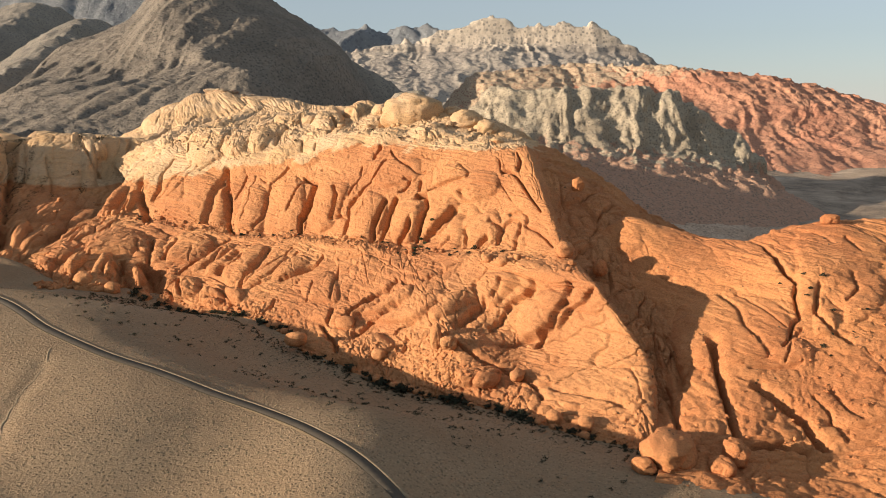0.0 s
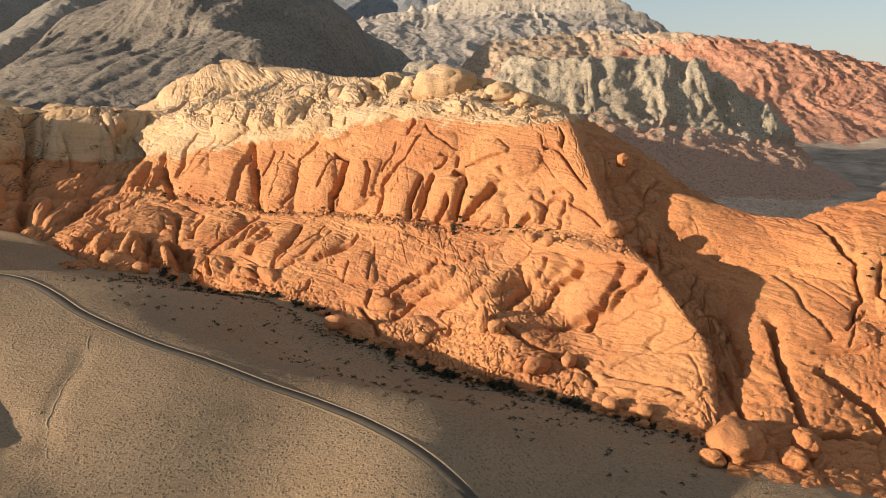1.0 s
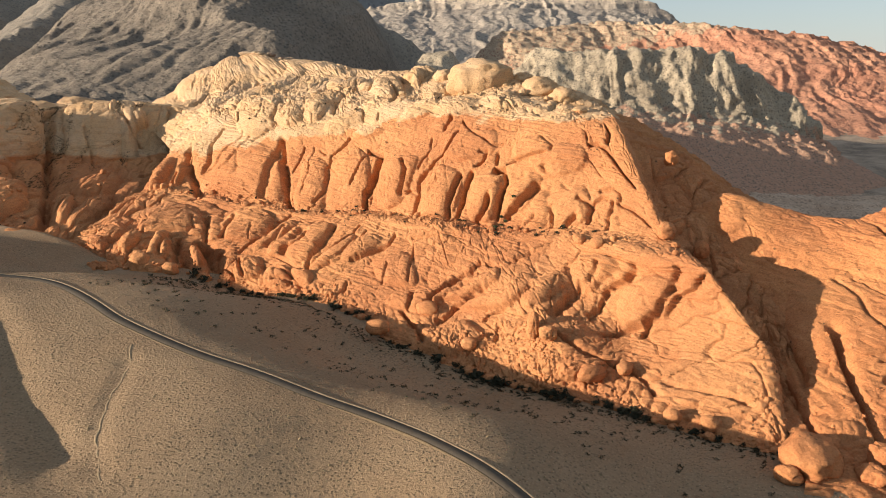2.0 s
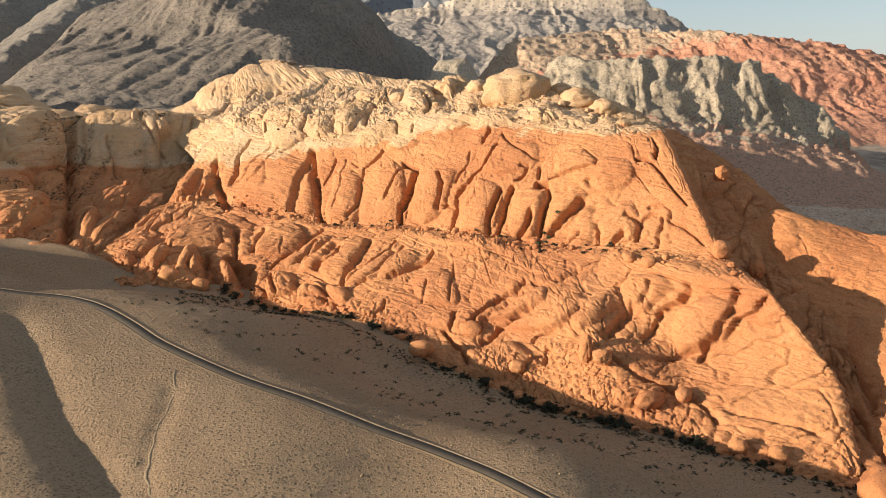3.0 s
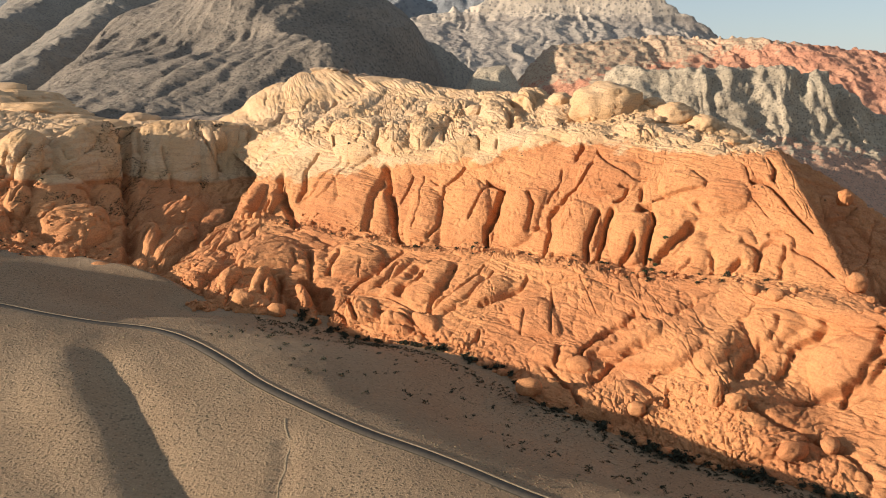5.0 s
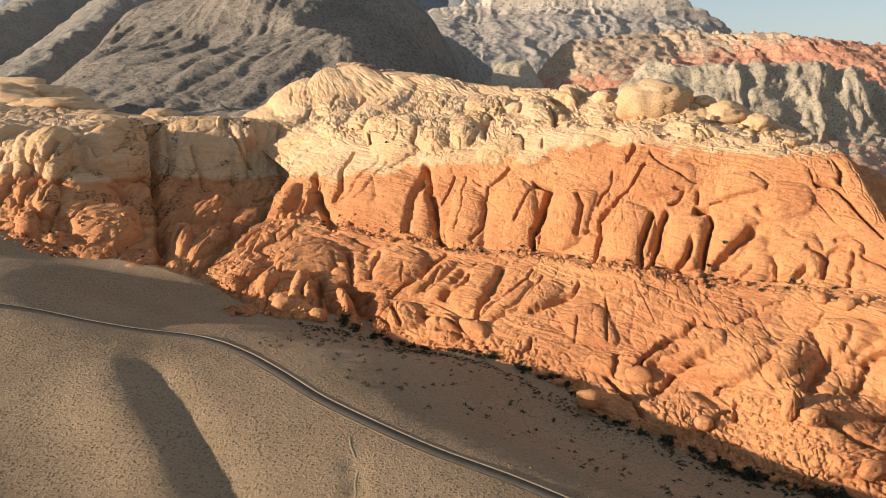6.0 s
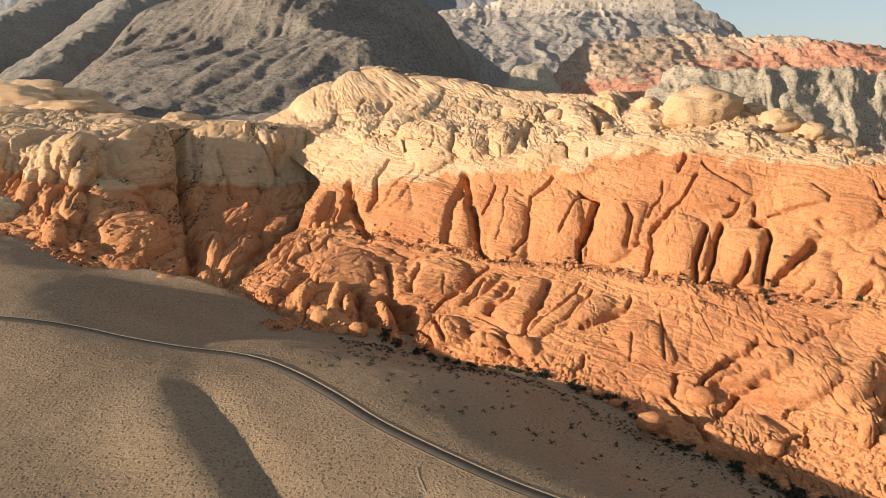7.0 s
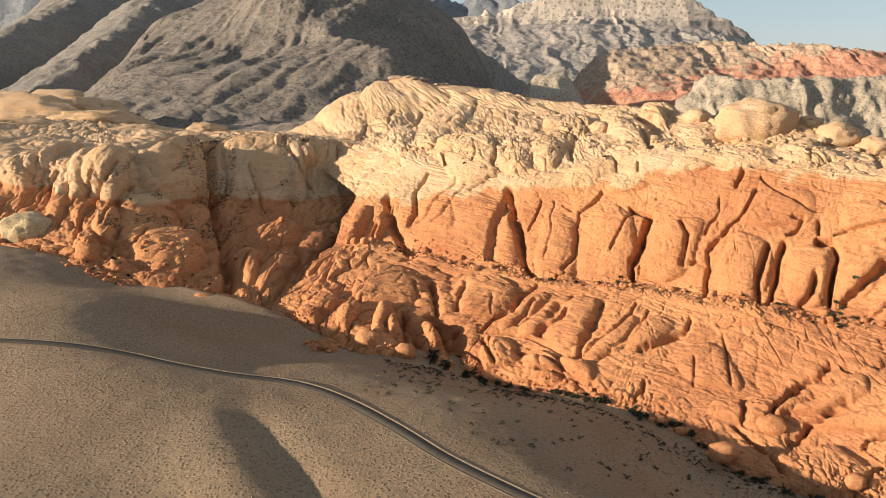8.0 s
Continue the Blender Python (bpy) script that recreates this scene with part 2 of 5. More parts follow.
def spline(rows, counts, tension):
    """Points along a run of rows (first axis), so many to each step."""
    rows = np.asarray(rows, float)
    slope = np.zeros_like(rows)
    slope[1:-1] = tension * (rows[2:] - rows[:-2])
    slope[0], slope[-1] = rows[1] - rows[0], rows[-1] - rows[-2]
    out = []
    for i, n in enumerate(counts):
        t = (np.arange(n) / n).reshape((-1,) + (1,) * (rows.ndim - 1))
        out.append((2 * t**3 - 3 * t**2 + 1) * rows[i] + (t**3 - 2 * t**2 + t) * slope[i]
                   + (3 * t**2 - 2 * t**3) * rows[i + 1] + (t**3 - t**2) * slope[i + 1])
    return np.concatenate(out + [rows[-1:]])


def seated(guides):
    """Lets the outer guides of a hill sink into the ground."""
    g = np.asarray(guides, float).copy()
    for line in (g[0], g[-1]):
        line[:, 2] = ground_height(line[:, 0], line[:, 1]) - 12
    for line in (g[:, 0], g[:, -1]):
        line[:, 2] = np.minimum(line[:, 2], ground_height(line[:, 0], line[:, 1]) - 12) if line[:, 2].max() < 250 else line[:, 2]
    return g


class Loft:
    """A sheet drawn over guide lines. P[v, u]: places; U, V: metres along and across; N: normals; marks: the rows of the guides."""

    def __init__(self, guides, across, along, tension=0.3):
        guides = np.asarray(guides, float)
        gaps_v = np.linalg.norm(np.diff(guides, axis=0), axis=2).mean(1)
        gaps_u = np.linalg.norm(np.diff(guides, axis=1), axis=2).mean(0)
        across = np.broadcast_to(across, gaps_v.shape)
        along = np.broadcast_to(along, gaps_u.shape)
        nv = np.maximum(1, np.round(gaps_v / across)).astype(int)
        nu = np.maximum(1, np.round(gaps_u / along)).astype(int)
        self.marks = np.concatenate([[0], np.cumsum(nv)])
        self.posts = np.concatenate([[0], np.cumsum(nu)])
        self.P = np.swapaxes(spline(np.swapaxes(spline(guides, nv, tension), 0, 1), nu, tension), 0, 1)
        self.v = np.interp(np.arange(nv.sum() + 1), self.marks, np.arange(len(self.marks)))[:, None] + 0 * self.P[..., 0]
        self.u = np.interp(np.arange(nu.sum() + 1), self.posts, np.arange(len(self.posts)))[None, :] + 0 * self.P[..., 0]
        self.V = np.interp(self.v, np.arange(len(self.marks)), np.concatenate([[0], np.cumsum(gaps_v)]))
        self.U = np.interp(self.u, np.arange(len(self.posts)), np.concatenate([[0], np.cumsum(gaps_u)]))
        self.normals()

    def normals(self):
        n = np.cross(np.gradient(self.P, axis=1), np.gradient(self.P, axis=0))
        self.N = n / np.maximum(np.linalg.norm(n, axis=2, keepdims=True), 1e-9)

    def push(self, amount, way=None):
        self.P = self.P + amount[..., None] * (self.N if way is None else np.asarray(way))


def groove(loft, lines):
    """How far the rock draws back at its clefts, each a width, a depth and a run of (u, v) in metres; the rock swells between them."""
    cut, swell = np.zeros(loft.U.shape), np.zeros(loft.U.shape)
    wave_u = 1.3 * fbm(loft.U / 11, loft.V / 11, 3.3, 4, 0.55)
    wave_v = 1.3 * fbm(loft.U / 11, loft.V / 11, 8.8, 4, 0.55)
    uneven = 0.85 + 0.75 * fbm(loft.U / 9, loft.V / 9, 5.1, 2)
    for width, depth, *run in lines:
        run = np.array(run, float).reshape(-1, 2)
        for a, b in zip(run[:-1], run[1:]):
            reach = max(5 * width + 3, 11)
            low, high = np.minimum(a, b) - reach, np.maximum(a, b) + reach
            box = (loft.U > low[0]) & (loft.U < high[0]) & (loft.V > low[1]) & (loft.V < high[1])
            pu, pv = loft.U[box] + wave_u[box], loft.V[box] + wave_v[box]
            d = b - a
            t = np.clip(((pu - a[0]) * d[0] + (pv - a[1]) * d[1]) / max(d @ d, 1e-6), 0, 1)
            du, dv = pu - a[0] - t * d[0], pv - a[1] - t * d[1]
            away = np.hypot(du, dv)
            lee = 0.5 + 0.5 * np.clip((du - 0.35 * dv) / np.maximum(away, 0.05), -1, 1)
            reach = (0.35 + 0.62 * width) * (0.45 + 0.8 * lee)
            cut[box] = np.maximum(cut[box], 1.3 * depth * uneven[box] * np.exp(-((away / reach) ** (2.4 - 0.6 * lee))))
            t = np.clip(away / (2.0 + 2.2 * width), 0, 1)
            swell[box] = np.maximum(swell[box], 0.65 * (0.5 + 0.8 * min(width, 2.6)) * (1 - np.sqrt(1 - (1 - t) ** 2)))
    return cut + swell


def bulges(loft, rows, U, V):
    """Rounded bodies of rock that meet in creases: middle (u, v), two half axes, and how far each stands out."""
    body = np.zeros(U.shape)
    for u, v, ax, ay, bx, by, out in rows:
        size = ax * by - ay * bx
        p, q = ((U - u) * by - (V - v) * bx) / size, ((V - v) * ax - (U - u) * ay) / size
        body = np.maximum(body, out * np.clip(1 - (np.abs(p) ** 2.5 + np.abs(q) ** 2.5), 0, 1) ** 0.62)
    return body


# -- the ground: broad swells, and the ridge that the road follows --
SWELLS = [(-385, 325, 55, 4.4), (-402, 549, 60, 10.9), (-327, 450, 55, 9.7), (-243, 432, 50, 3.3), (-165, 420, 50, 12.6), (-171, 500, 45, -1.1), (-90, 390, 45, 11.2), (-28, 353, 45, 23.4), (-181, 345, 38, -0.0), (-138, 320, 38, 12.2), (-129, 470, 38, -6.9), (-60, 440, 45, -8.1), (-300, 560, 50, -11.7), (-240, 580, 45, 15.8), (-190, 600, 40, -32.6), (-245, 375, 40, 0.4), (-320, 400, 45, -3.5), (30, 400, 55, 1.5), (110, 340, 60, 18.2), (-40, 480, 50, -4.4), (-400, 640, 55, -24.9), (-120, 540, 40, -12.3), (-265, 610, 35, -20.1), (-270, 510, 40, 0.2)]
NORTH_BANK = [(-235, 560, 32, -10.6), (-195, 540, 30, -2.9), (-150, 505, 30, 6.3), (-112, 460, 28, -3.3), (-75, 420, 28, -3.8), (-30, 400, 28, -5.0), (-215, 480, 30, 2.7), (-340, 560, 35, -7.9), (-400, 600, 40, 9.2), (-300, 610, 35, 3.9), (-300, 598, 26, -9.0), (-35, 285, 32, 17.1)]
PLAINS = [(-650, 450, 0.7), (-300, 800, -2.7), (-600, 950, 43.4), (0, 700, -2.5), (300, 450, -46.1), (300, 800, -25.0), (600, 1200, -28.0), (0, 1150, 14.1), (-700, 1400, 26.0), (-300, 1500, 40.0), (300, 1600, 4.0), (100, 250, -52.1), (-300, 200, -14.0), (700, 700, -46.1), (700, 1800, -24.0)]
SPURS = [(3.0, 15, [(-316, 456), (-304, 438), (-284, 408), (-266, 384), (-248, 358), (-228, 333), (-206, 309)]),
         (-2.8, 9, [(-304, 470), (-290, 454), (-268, 424), (-250, 398), (-231, 368), (-211, 343), (-189, 319)]),
         (3.4, 14, [(-300, 366), (-265, 338), (-228, 310), (-193, 284), (-155, 260), (-105, 242)]),
         (2.6, 26, [(-160, 432), (-110, 428), (-70, 410)]),
         (-1.0, 4, [(-193, 400), (-187, 374), (-186, 352), (-181, 330), (-170, 305)])]


def from_line(x, y, line):
    """Distance from a run of points in the plan."""
    best = np.full(np.shape(x), 1e9)
    line = np.asarray(line, float)
    for a, b in zip(line[:-1], line[1:]):
        d = b - a
        t = np.clip(((x - a[0]) * d[0] + (y - a[1]) * d[1]) / (d @ d), 0, 1)
        best = np.minimum(best, np.hypot(x - a[0] - t * d[0], y - a[1] - t * d[1]))
    return best



def ground_height(x, y):
    z = 41.2
    for a, b, s, k in SWELLS + NORTH_BANK:
        z = z + k * np.exp(-((x - a) ** 2 + (y - b) ** 2) / (2 * s * s))
    for a, b, k in PLAINS:
        z = z + k * np.exp(-((x - a) ** 2 + (y - b) ** 2) / (2 * 220.0 ** 2))
    for k, s, line in SPURS:
        begin = ramp(np.hypot(x - line[0][0], y - line[0][1]), 0, 4 * s)
        z = z + k * begin * np.exp(-(from_line(x, y, line) / s) ** 2)
    start = np.interp(x, [-720, -540, -444, -390, -335, -275, -199, -130, -40, 38, 97, 180, 350, 480], [670, 665, 668, 660, 628, 606, 610, 552, 486, 440, 402, 345, 335, 330])
    stop = np.interp(x, [-720, -300, 0, 150, 480], [1060, 1060, 800, 610, 580])
    z = z - 42 * ramp(y, start, start + 45) * (1 - ramp(y, stop, stop + 110)) * ramp(x, -760, -690) * (1 - ramp(x, 440, 560))
    far = ramp(np.hypot(x, y - 800), 1300, 2600)
    return z * (1 - far) + 75.0 * far


# -- the red hill: guide lines from its foot to its back, west to east --
HILL_FOOT = [(-335, 604, 2), (-275, 584, 0), (-199, 590, -6), (-130, 530, -10), (-40, 464, -18), (0, 443, -22), (38, 418, -23), (97, 382, -26), (107, 380, -30), (135, 374, -32), (165, 366, -40)]
HILL_SLOPE = [(-322, 648, 24), (-276, 634, 29), (-190, 624, 22), (-112, 572, 19), (-48, 524, 9), (5, 472, 10), (46, 468, 3), (106, 436, 9), (114, 440, -8), (128, 432, -17), (145, 412, -28)]
HILL_LEDGE = [(-308, 700, 40), (-274, 702, 47), (-172, 646, 40), (-106, 614, 42), (-58, 578, 42), (-19, 555, 41), (24, 527, 43), (84, 466, 42), (96, 476, 22), (118, 482, 14), (142, 470, 6)]
HILL_BENCH = [(-300, 720, 44), (-268, 718, 50), (-170, 662, 43), (-103, 634, 45), (-56, 595, 46), (-15, 572, 46), (30, 546, 50), (77, 512, 48), (89, 520, 34), (118, 514, 28), (143, 512, 16)]
HILL_FACE = [(-298, 750, 58), (-256, 735, 76), (-165, 684, 72), (-110, 655, 80), (-54, 622, 84), (-8, 595, 83), (40, 568, 84), (67, 541, 77), (78, 547, 60), (108, 554, 56), (140, 556, 42)]
HILL_BROW = [(-292, 778, 72), (-240, 755, 98), (-172, 704, 95), (-118, 688, 106), (-47, 648, 114), (0, 617, 112), (36, 592, 110), (58, 586, 112.5), (70, 591, 97), (104, 592, 82), (152, 600, 50)]
HILL_CAP = [(-332, 852, 84), (-262, 820, 108), (-180, 755, 117), (-130, 748, 124), (-62, 696, 122), (-10, 668, 126), (28, 652, 121), (62, 634, 112), (76, 634, 100), (116, 634, 84), (162, 640, 50)]
HILL_CREST = [(-372, 945, 90), (-300, 975, 112), (-208, 962, 132), (-140, 874, 132), (-85, 805, 138), (-20, 712, 137), (24, 698, 131), (55, 688, 120), (82, 686, 106), (128, 662, 78), (182, 670, 38)]
HILL_BACK = [(-425, 1090, 88), (-322, 1072, 138), (-274, 1085, 152), (-170, 1040, 140), (-90, 920, 126), (0, 810, 104), (50, 775, 88), (95, 740, 72), (122, 726, 60), (165, 702, 52), (212, 712, 20)]
HILL_TAIL = [(-420, 1200, 80), (-330, 1210, 85), (-260, 1200, 85), (-150, 1130, 80), (-50, 1010, 60), (60, 890, 40), (110, 840, 30), (160, 800, 25), (185, 780, 22), (230, 740, 20), (270, 750, 5)]

hill = Loft([HILL_FOOT, HILL_SLOPE, HILL_LEDGE, HILL_BENCH, HILL_FACE, HILL_BROW, HILL_CAP, HILL_CREST, HILL_BACK, HILL_TAIL],
            (0.65, 0.62, 0.62, 0.6, 0.6, 1.0, 1.9, 4.5, 9.0), 0.7)

# -- the broken cliff west of it --
CLIFF_FOOT = [(-700, 640, 40), (-540, 640, 40), (-444, 650, 36), (-390, 640, 22), (-340, 632, 14), (-282, 655, 6)]
CLIFF_BENCH = [(-700, 700, 55), (-530, 700, 52), (-450, 690, 50), (-392, 712, 43), (-342, 768, 46), (-262, 790, 36)]
CLIFF_FACE = [(-690, 745, 82), (-525, 752, 76), (-457, 738, 76), (-402, 796, 68), (-348, 826, 66), (-262, 846, 70)]
CLIFF_BROW = [(-690, 790, 98), (-530, 778, 97), (-460, 762, 99), (-416, 842, 103), (-352, 864, 106), (-262, 880, 96)]
CLIFF_TOP = [(-690, 900, 102), (-540, 905, 97), (-446, 880, 104), (-412, 900, 106), (-358, 905, 106), (-268, 925, 100)]
CLIFF_BACK = [(-720, 1120, 108), (-620, 1110, 104), (-540, 1100, 96), (-460, 1080, 96), (-400, 1060, 96), (-290, 1040, 84)]
CLIFF_TAIL = [(-760, 1260, 88), (-650, 1260, 88), (-560, 1240, 84), (-470, 1200, 84), (-400, 1160, 84), (-320, 1120, 84)]
cliff = Loft([CLIFF_FOOT, CLIFF_BENCH, CLIFF_FACE, CLIFF_BROW, CLIFF_TOP, CLIFF_BACK, CLIFF_TAIL], (0.9, 0.9, 0.85, 1.4, 4.0, 8.0), 1.0)

# -- the orange slopes east of the gully --
EAST_FOOT = [(80, 322, -24), (120, 320, -28), (180, 318, -36), (260, 315, -38), (350, 310, -40), (480, 300, -42)]
EAST_LOW = [(100, 366, -18), (138, 372, -20), (178, 380, -26), (235, 380, -18), (320, 375, -14), (470, 370, -12)]
EAST_MID = [(112, 440, -14), (145, 440, 4), (190, 440, 12), (225, 445, 22), (310, 445, 28), (470, 440, 30)]
EAST_HIGH = [(112, 506, 20), (140, 508, 27), (182, 500, 36), (214, 490, 46), (285, 500, 52), (470, 500, 54)]
EAST_CREST = [(100, 560, 56), (124, 560, 68), (165, 552, 57), (196, 536, 56), (248, 542, 68), (470, 560, 68)]
EAST_BACK = [(115, 612, 36), (155, 610, 40), (190, 610, 38), (225, 610, 30), (300, 620, 30), (500, 640, 20)]
EAST_TAIL = [(150, 680, 10), (180, 680, 10), (220, 680, 5), (260, 680, 0), (330, 700, -5), (520, 720, -10)]
east = Loft([EAST_FOOT, EAST_LOW, EAST_MID, EAST_HIGH, EAST_CREST, EAST_BACK, EAST_TAIL], (0.8, 0.8, 0.8, 0.8, 2.0, 4.0), 0.9)

# -- the grey hill behind the gully --
GREY_APRON = [(-90, 900, 40), (40, 840, 30), (140, 820, 20), (250, 830, 12), (350, 870, 5), (450, 940, 5), (560, 1040, 5)]
GREY_FOOT = [(-60, 1000, 52), (40, 965, 54), (140, 955, 56), (230, 970, 52), (320, 1010, 44), (405, 1040, 34), (510, 1100, 22)]
GREY_WAIST = [(-40, 1100, 88), (50, 1080, 90), (150, 1070, 86), (240, 1078, 82), (330, 1104, 72), (395, 1110, 50), (480, 1140, 24)]
GREY_CREST = [(-20, 1180, 128), (60, 1170, 147), (158, 1145, 152), (254, 1150, 157), (316, 1150, 144), (408, 1150, 82), (475, 1160, 34)]
GREY_BACK = [(0, 1350, 40), (80, 1330, 40), (170, 1300, 40), (270, 1300, 40), (360, 1280, 40), (440, 1260, 30), (500, 1220, 15)]
grey = Loft(seated([GREY_APRON, GREY_FOOT, GREY_WAIST, GREY_CREST, GREY_BACK]), (3.0, 2.0, 2.0, 7.0), 2.3)

# -- the ledged floor of the valley behind the orange slopes --
VALLEY_X = [60, 150, 250, 360, 480, 620, 800]
valley_rows = []
for y0, lift in ((660, -10), (715, 2), (780, 4), (860, 5), (960, -8)):
    vx = np.array(VALLEY_X, float)
    vy = y0 + 0.12 * (vx - 60)
    valley_rows.append(np.stack([vx, vy, ground_height(vx, vy) + lift], 1))
valley = Loft(np.array(valley_rows), 2.6, 2.8)

# -- the long red ridge --
RIDGE_FOOT = [(-60, 1850, 95), (80, 1800, 95), (300, 1690, 80), (430, 1420, 45), (541, 1297, 36), (700, 1380, 34), (950, 1480, 30), (1500, 1500, 30)]
RIDGE_APRON = [(-58, 1900, 118), (82, 1860, 118), (305, 1790, 112), (470, 1770, 95), (620, 1750, 66), (740, 1770, 64), (930, 1780, 62), (1500, 1790, 55)]
RIDGE_WAIST = [(-56, 1985, 150), (90, 1960, 152), (310, 1990, 160), (490, 1960, 156), (650, 1885, 132), (790, 1885, 122), (950, 1900, 112), (1500, 1900, 95)]
RIDGE_CREST = [(-60, 2060, 170), (60, 2090, 192), (300, 2185, 224), (420, 2110, 220), (540, 2048, 218), (728, 2040, 197), (894, 2080, 171), (1300, 2150, 138)]
RIDGE_BACK = [(-40, 2400, 90), (60, 2400, 90), (289, 2400, 90), (430, 2400, 90), (557, 2400, 80), (700, 2400, 70), (950, 2400, 60), (1500, 2400, 60)]
ridge = Loft(seated([RIDGE_FOOT, RIDGE_APRON, RIDGE_WAIST, RIDGE_CREST, RIDGE_BACK]), (6.0, 3.5, 3.5, 15.0), 3.6)

# -- a small grey spur before the red ridge --
SPUR_FOOT = [(-190, 1640, 95), (-120, 1600, 95), (-50, 1590, 90), (60, 1600, 80)]
SPUR_WAIST = [(-170, 1690, 115), (-110, 1660, 125), (-50, 1650, 125), (40, 1650, 105)]
SPUR_CREST = [(-150, 1750, 125), (-100, 1740, 150), (-40, 1740, 155), (30, 1730, 115)]
SPUR_BACK = [(-150, 1900, 90), (-100, 1900, 90), (-40, 1900, 90), (40, 1900, 80)]
spur = Loft(seated([SPUR_FOOT, SPUR_WAIST, SPUR_CREST, SPUR_BACK]), (3.0, 3.0, 10.0), 3.0)

# -- the dark mountain with its lit western flank --
PEAK_BASE = [(-1147, 2600, 213), (-1140, 2350, 210), (-1105, 2130, 214), (-1040, 1900, 168), (-960, 1560, 90), (-800, 1240, 85), (-480, 1130, 85)]
PEAK_APRON = [(-963, 2550, 305), (-912, 2300, 290), (-915, 2060, 254), (-890, 1900, 203), (-828, 1680, 160), (-610, 1400, 124), (-420, 1270, 110)]
PEAK_FLANK = [(-810, 2450, 430), (-735, 2230, 372), (-722, 1960, 282), (-690, 1800, 222), (-600, 1640, 170), (-430, 1490, 170), (-350, 1370, 122)]
PEAK_SPINE = [(-660, 2450, 520), (-605, 2200, 480), (-600, 1990, 398), (-580, 1800, 285), (-519, 1703, 206), (-356, 1522, 190), (-305, 1435, 112)]
PEAK_FACE = [(-430, 2450, 300), (-430, 2200, 380), (-435, 1930, 325), (-455, 1800, 262), (-468, 1700, 224), (-322, 1528, 174), (-285, 1445, 98)]
PEAK_BOWL = [(-260, 2400, 180), (-250, 2170, 262), (-250, 1960, 242), (-290, 1850, 210), (-340, 1740, 165), (-270, 1560, 128), (-245, 1455, 90)]
PEAK_EAST = [(-100, 2300, 110), (-110, 2080, 150), (-120, 1950, 140), (-150, 1880, 120), (-200, 1770, 100), (-190, 1590, 88), (-180, 1470, 82)]
peak = Loft(seated([PEAK_BASE, PEAK_APRON, PEAK_FLANK, PEAK_SPINE, PEAK_FACE, PEAK_BOWL, PEAK_EAST]), 4.5, 4.5)

# -- two brown ridges beyond it to the west --
def long_ridge(crest, west, east, drop):
    """A ridge along its crest, from far to near, with a flank to each side."""
    c = np.array(crest, float)
    rows = [c + (-west, -0.35 * west, -drop), c + (-0.45 * west, -0.16 * west, -0.45 * drop), c, c + (0.5 * east, 0.1 * east, -0.55 * drop), c + (east, 0.2 * east, -drop)]
    for r in (rows[0], rows[-1]):
        r[:, 2] = np.minimum(r[:, 2], ground_height(r[:, 0], r[:, 1]) - 8)
    return Loft(np.array(rows), 9.0, 9.0)


SHOULDER_CREST = [(-1190, 2950, 410), (-1177, 2700, 337), (-1160, 2500, 271), (-1132, 2300, 220), (-1115, 2050, 160), (-1102, 1850, 105), (-1095, 1700, 60), (-1090, 1550, 30)]
OUTER_CREST = [(-1590, 3450, 520), (-1570, 3200, 417), (-1561, 3000, 346), (-1557, 2800, 290), (-1556, 2600, 250), (-1572, 2400, 200), (-1590, 2150, 150), (-1610, 1900, 60)]
shoulder = long_ridge(SHOULDER_CREST, 300, 260, 150)
outer = long_ridge(OUTER_CREST, 420, 330, 200)

# -- the distance --
MESA_FOOT = [(-900, 2950, 120), (-400, 2900, 130), (-100, 2900, 120), (200, 2950, 110), (400, 3000, 110), (640, 3050, 110), (800, 3100, 105), (1000, 3150, 100), (1300, 3250, 90)]
MESA_SLOPE = [(-850, 3400, 210), (-400, 3400, 215), (-120, 3450, 225), (210, 3480, 235), (380, 3500, 230), (640, 3500, 225), (800, 3520, 210), (990, 3550, 180), (1250, 3600, 130)]
MESA_WALL = [(-800, 3800, 300), (-420, 3800, 310), (-118, 3860, 340), (225, 3885, 385), (374, 3890, 375), (640, 3870, 345), (785, 3890, 330), (975, 3890, 255), (1200, 3880, 160)]
MESA_CREST = [(-800, 3900, 330), (-420, 3900, 340), (-113, 3950, 402), (227, 3950, 505), (373, 3950, 458), (646, 3950, 476), (789, 3950, 412), (980, 3950, 288), (1200, 3950, 180)]
MESA_BACK = [(-800, 4300, 150), (-420, 4300, 150), (-103, 4300, 200), (227, 4300, 250), (373, 4300, 240), (646, 4300, 240), (800, 4250, 200), (1000, 4200, 150), (1250, 4200, 110)]
mesa = Loft(seated([MESA_FOOT, MESA_SLOPE, MESA_WALL, MESA_CREST, MESA_BACK]), (9.0, 6.0, 3.5, 40.0), 6.5)

# -- a brown foothill between the dark mountain and the limestone one --
HILLOCK_FOOT = [(-620, 2480, 130), (-420, 2440, 130), (-280, 2430, 120), (-150, 2460, 110), (20, 2480, 100)]
HILLOCK_CREST = [(-640, 2640, 350), (-420, 2630, 312), (-290, 2600, 262), (-150, 2625, 182), (40, 2640, 115)]
HILLOCK_BACK = [(-640, 2900, 130), (-420, 2880, 130), (-280, 2860, 120), (-130, 2840, 110), (60, 2800, 100)]
hillock = Loft(seated([HILLOCK_FOOT, HILLOCK_CREST, HILLOCK_BACK]), (5.0, 9.0), 5.0)

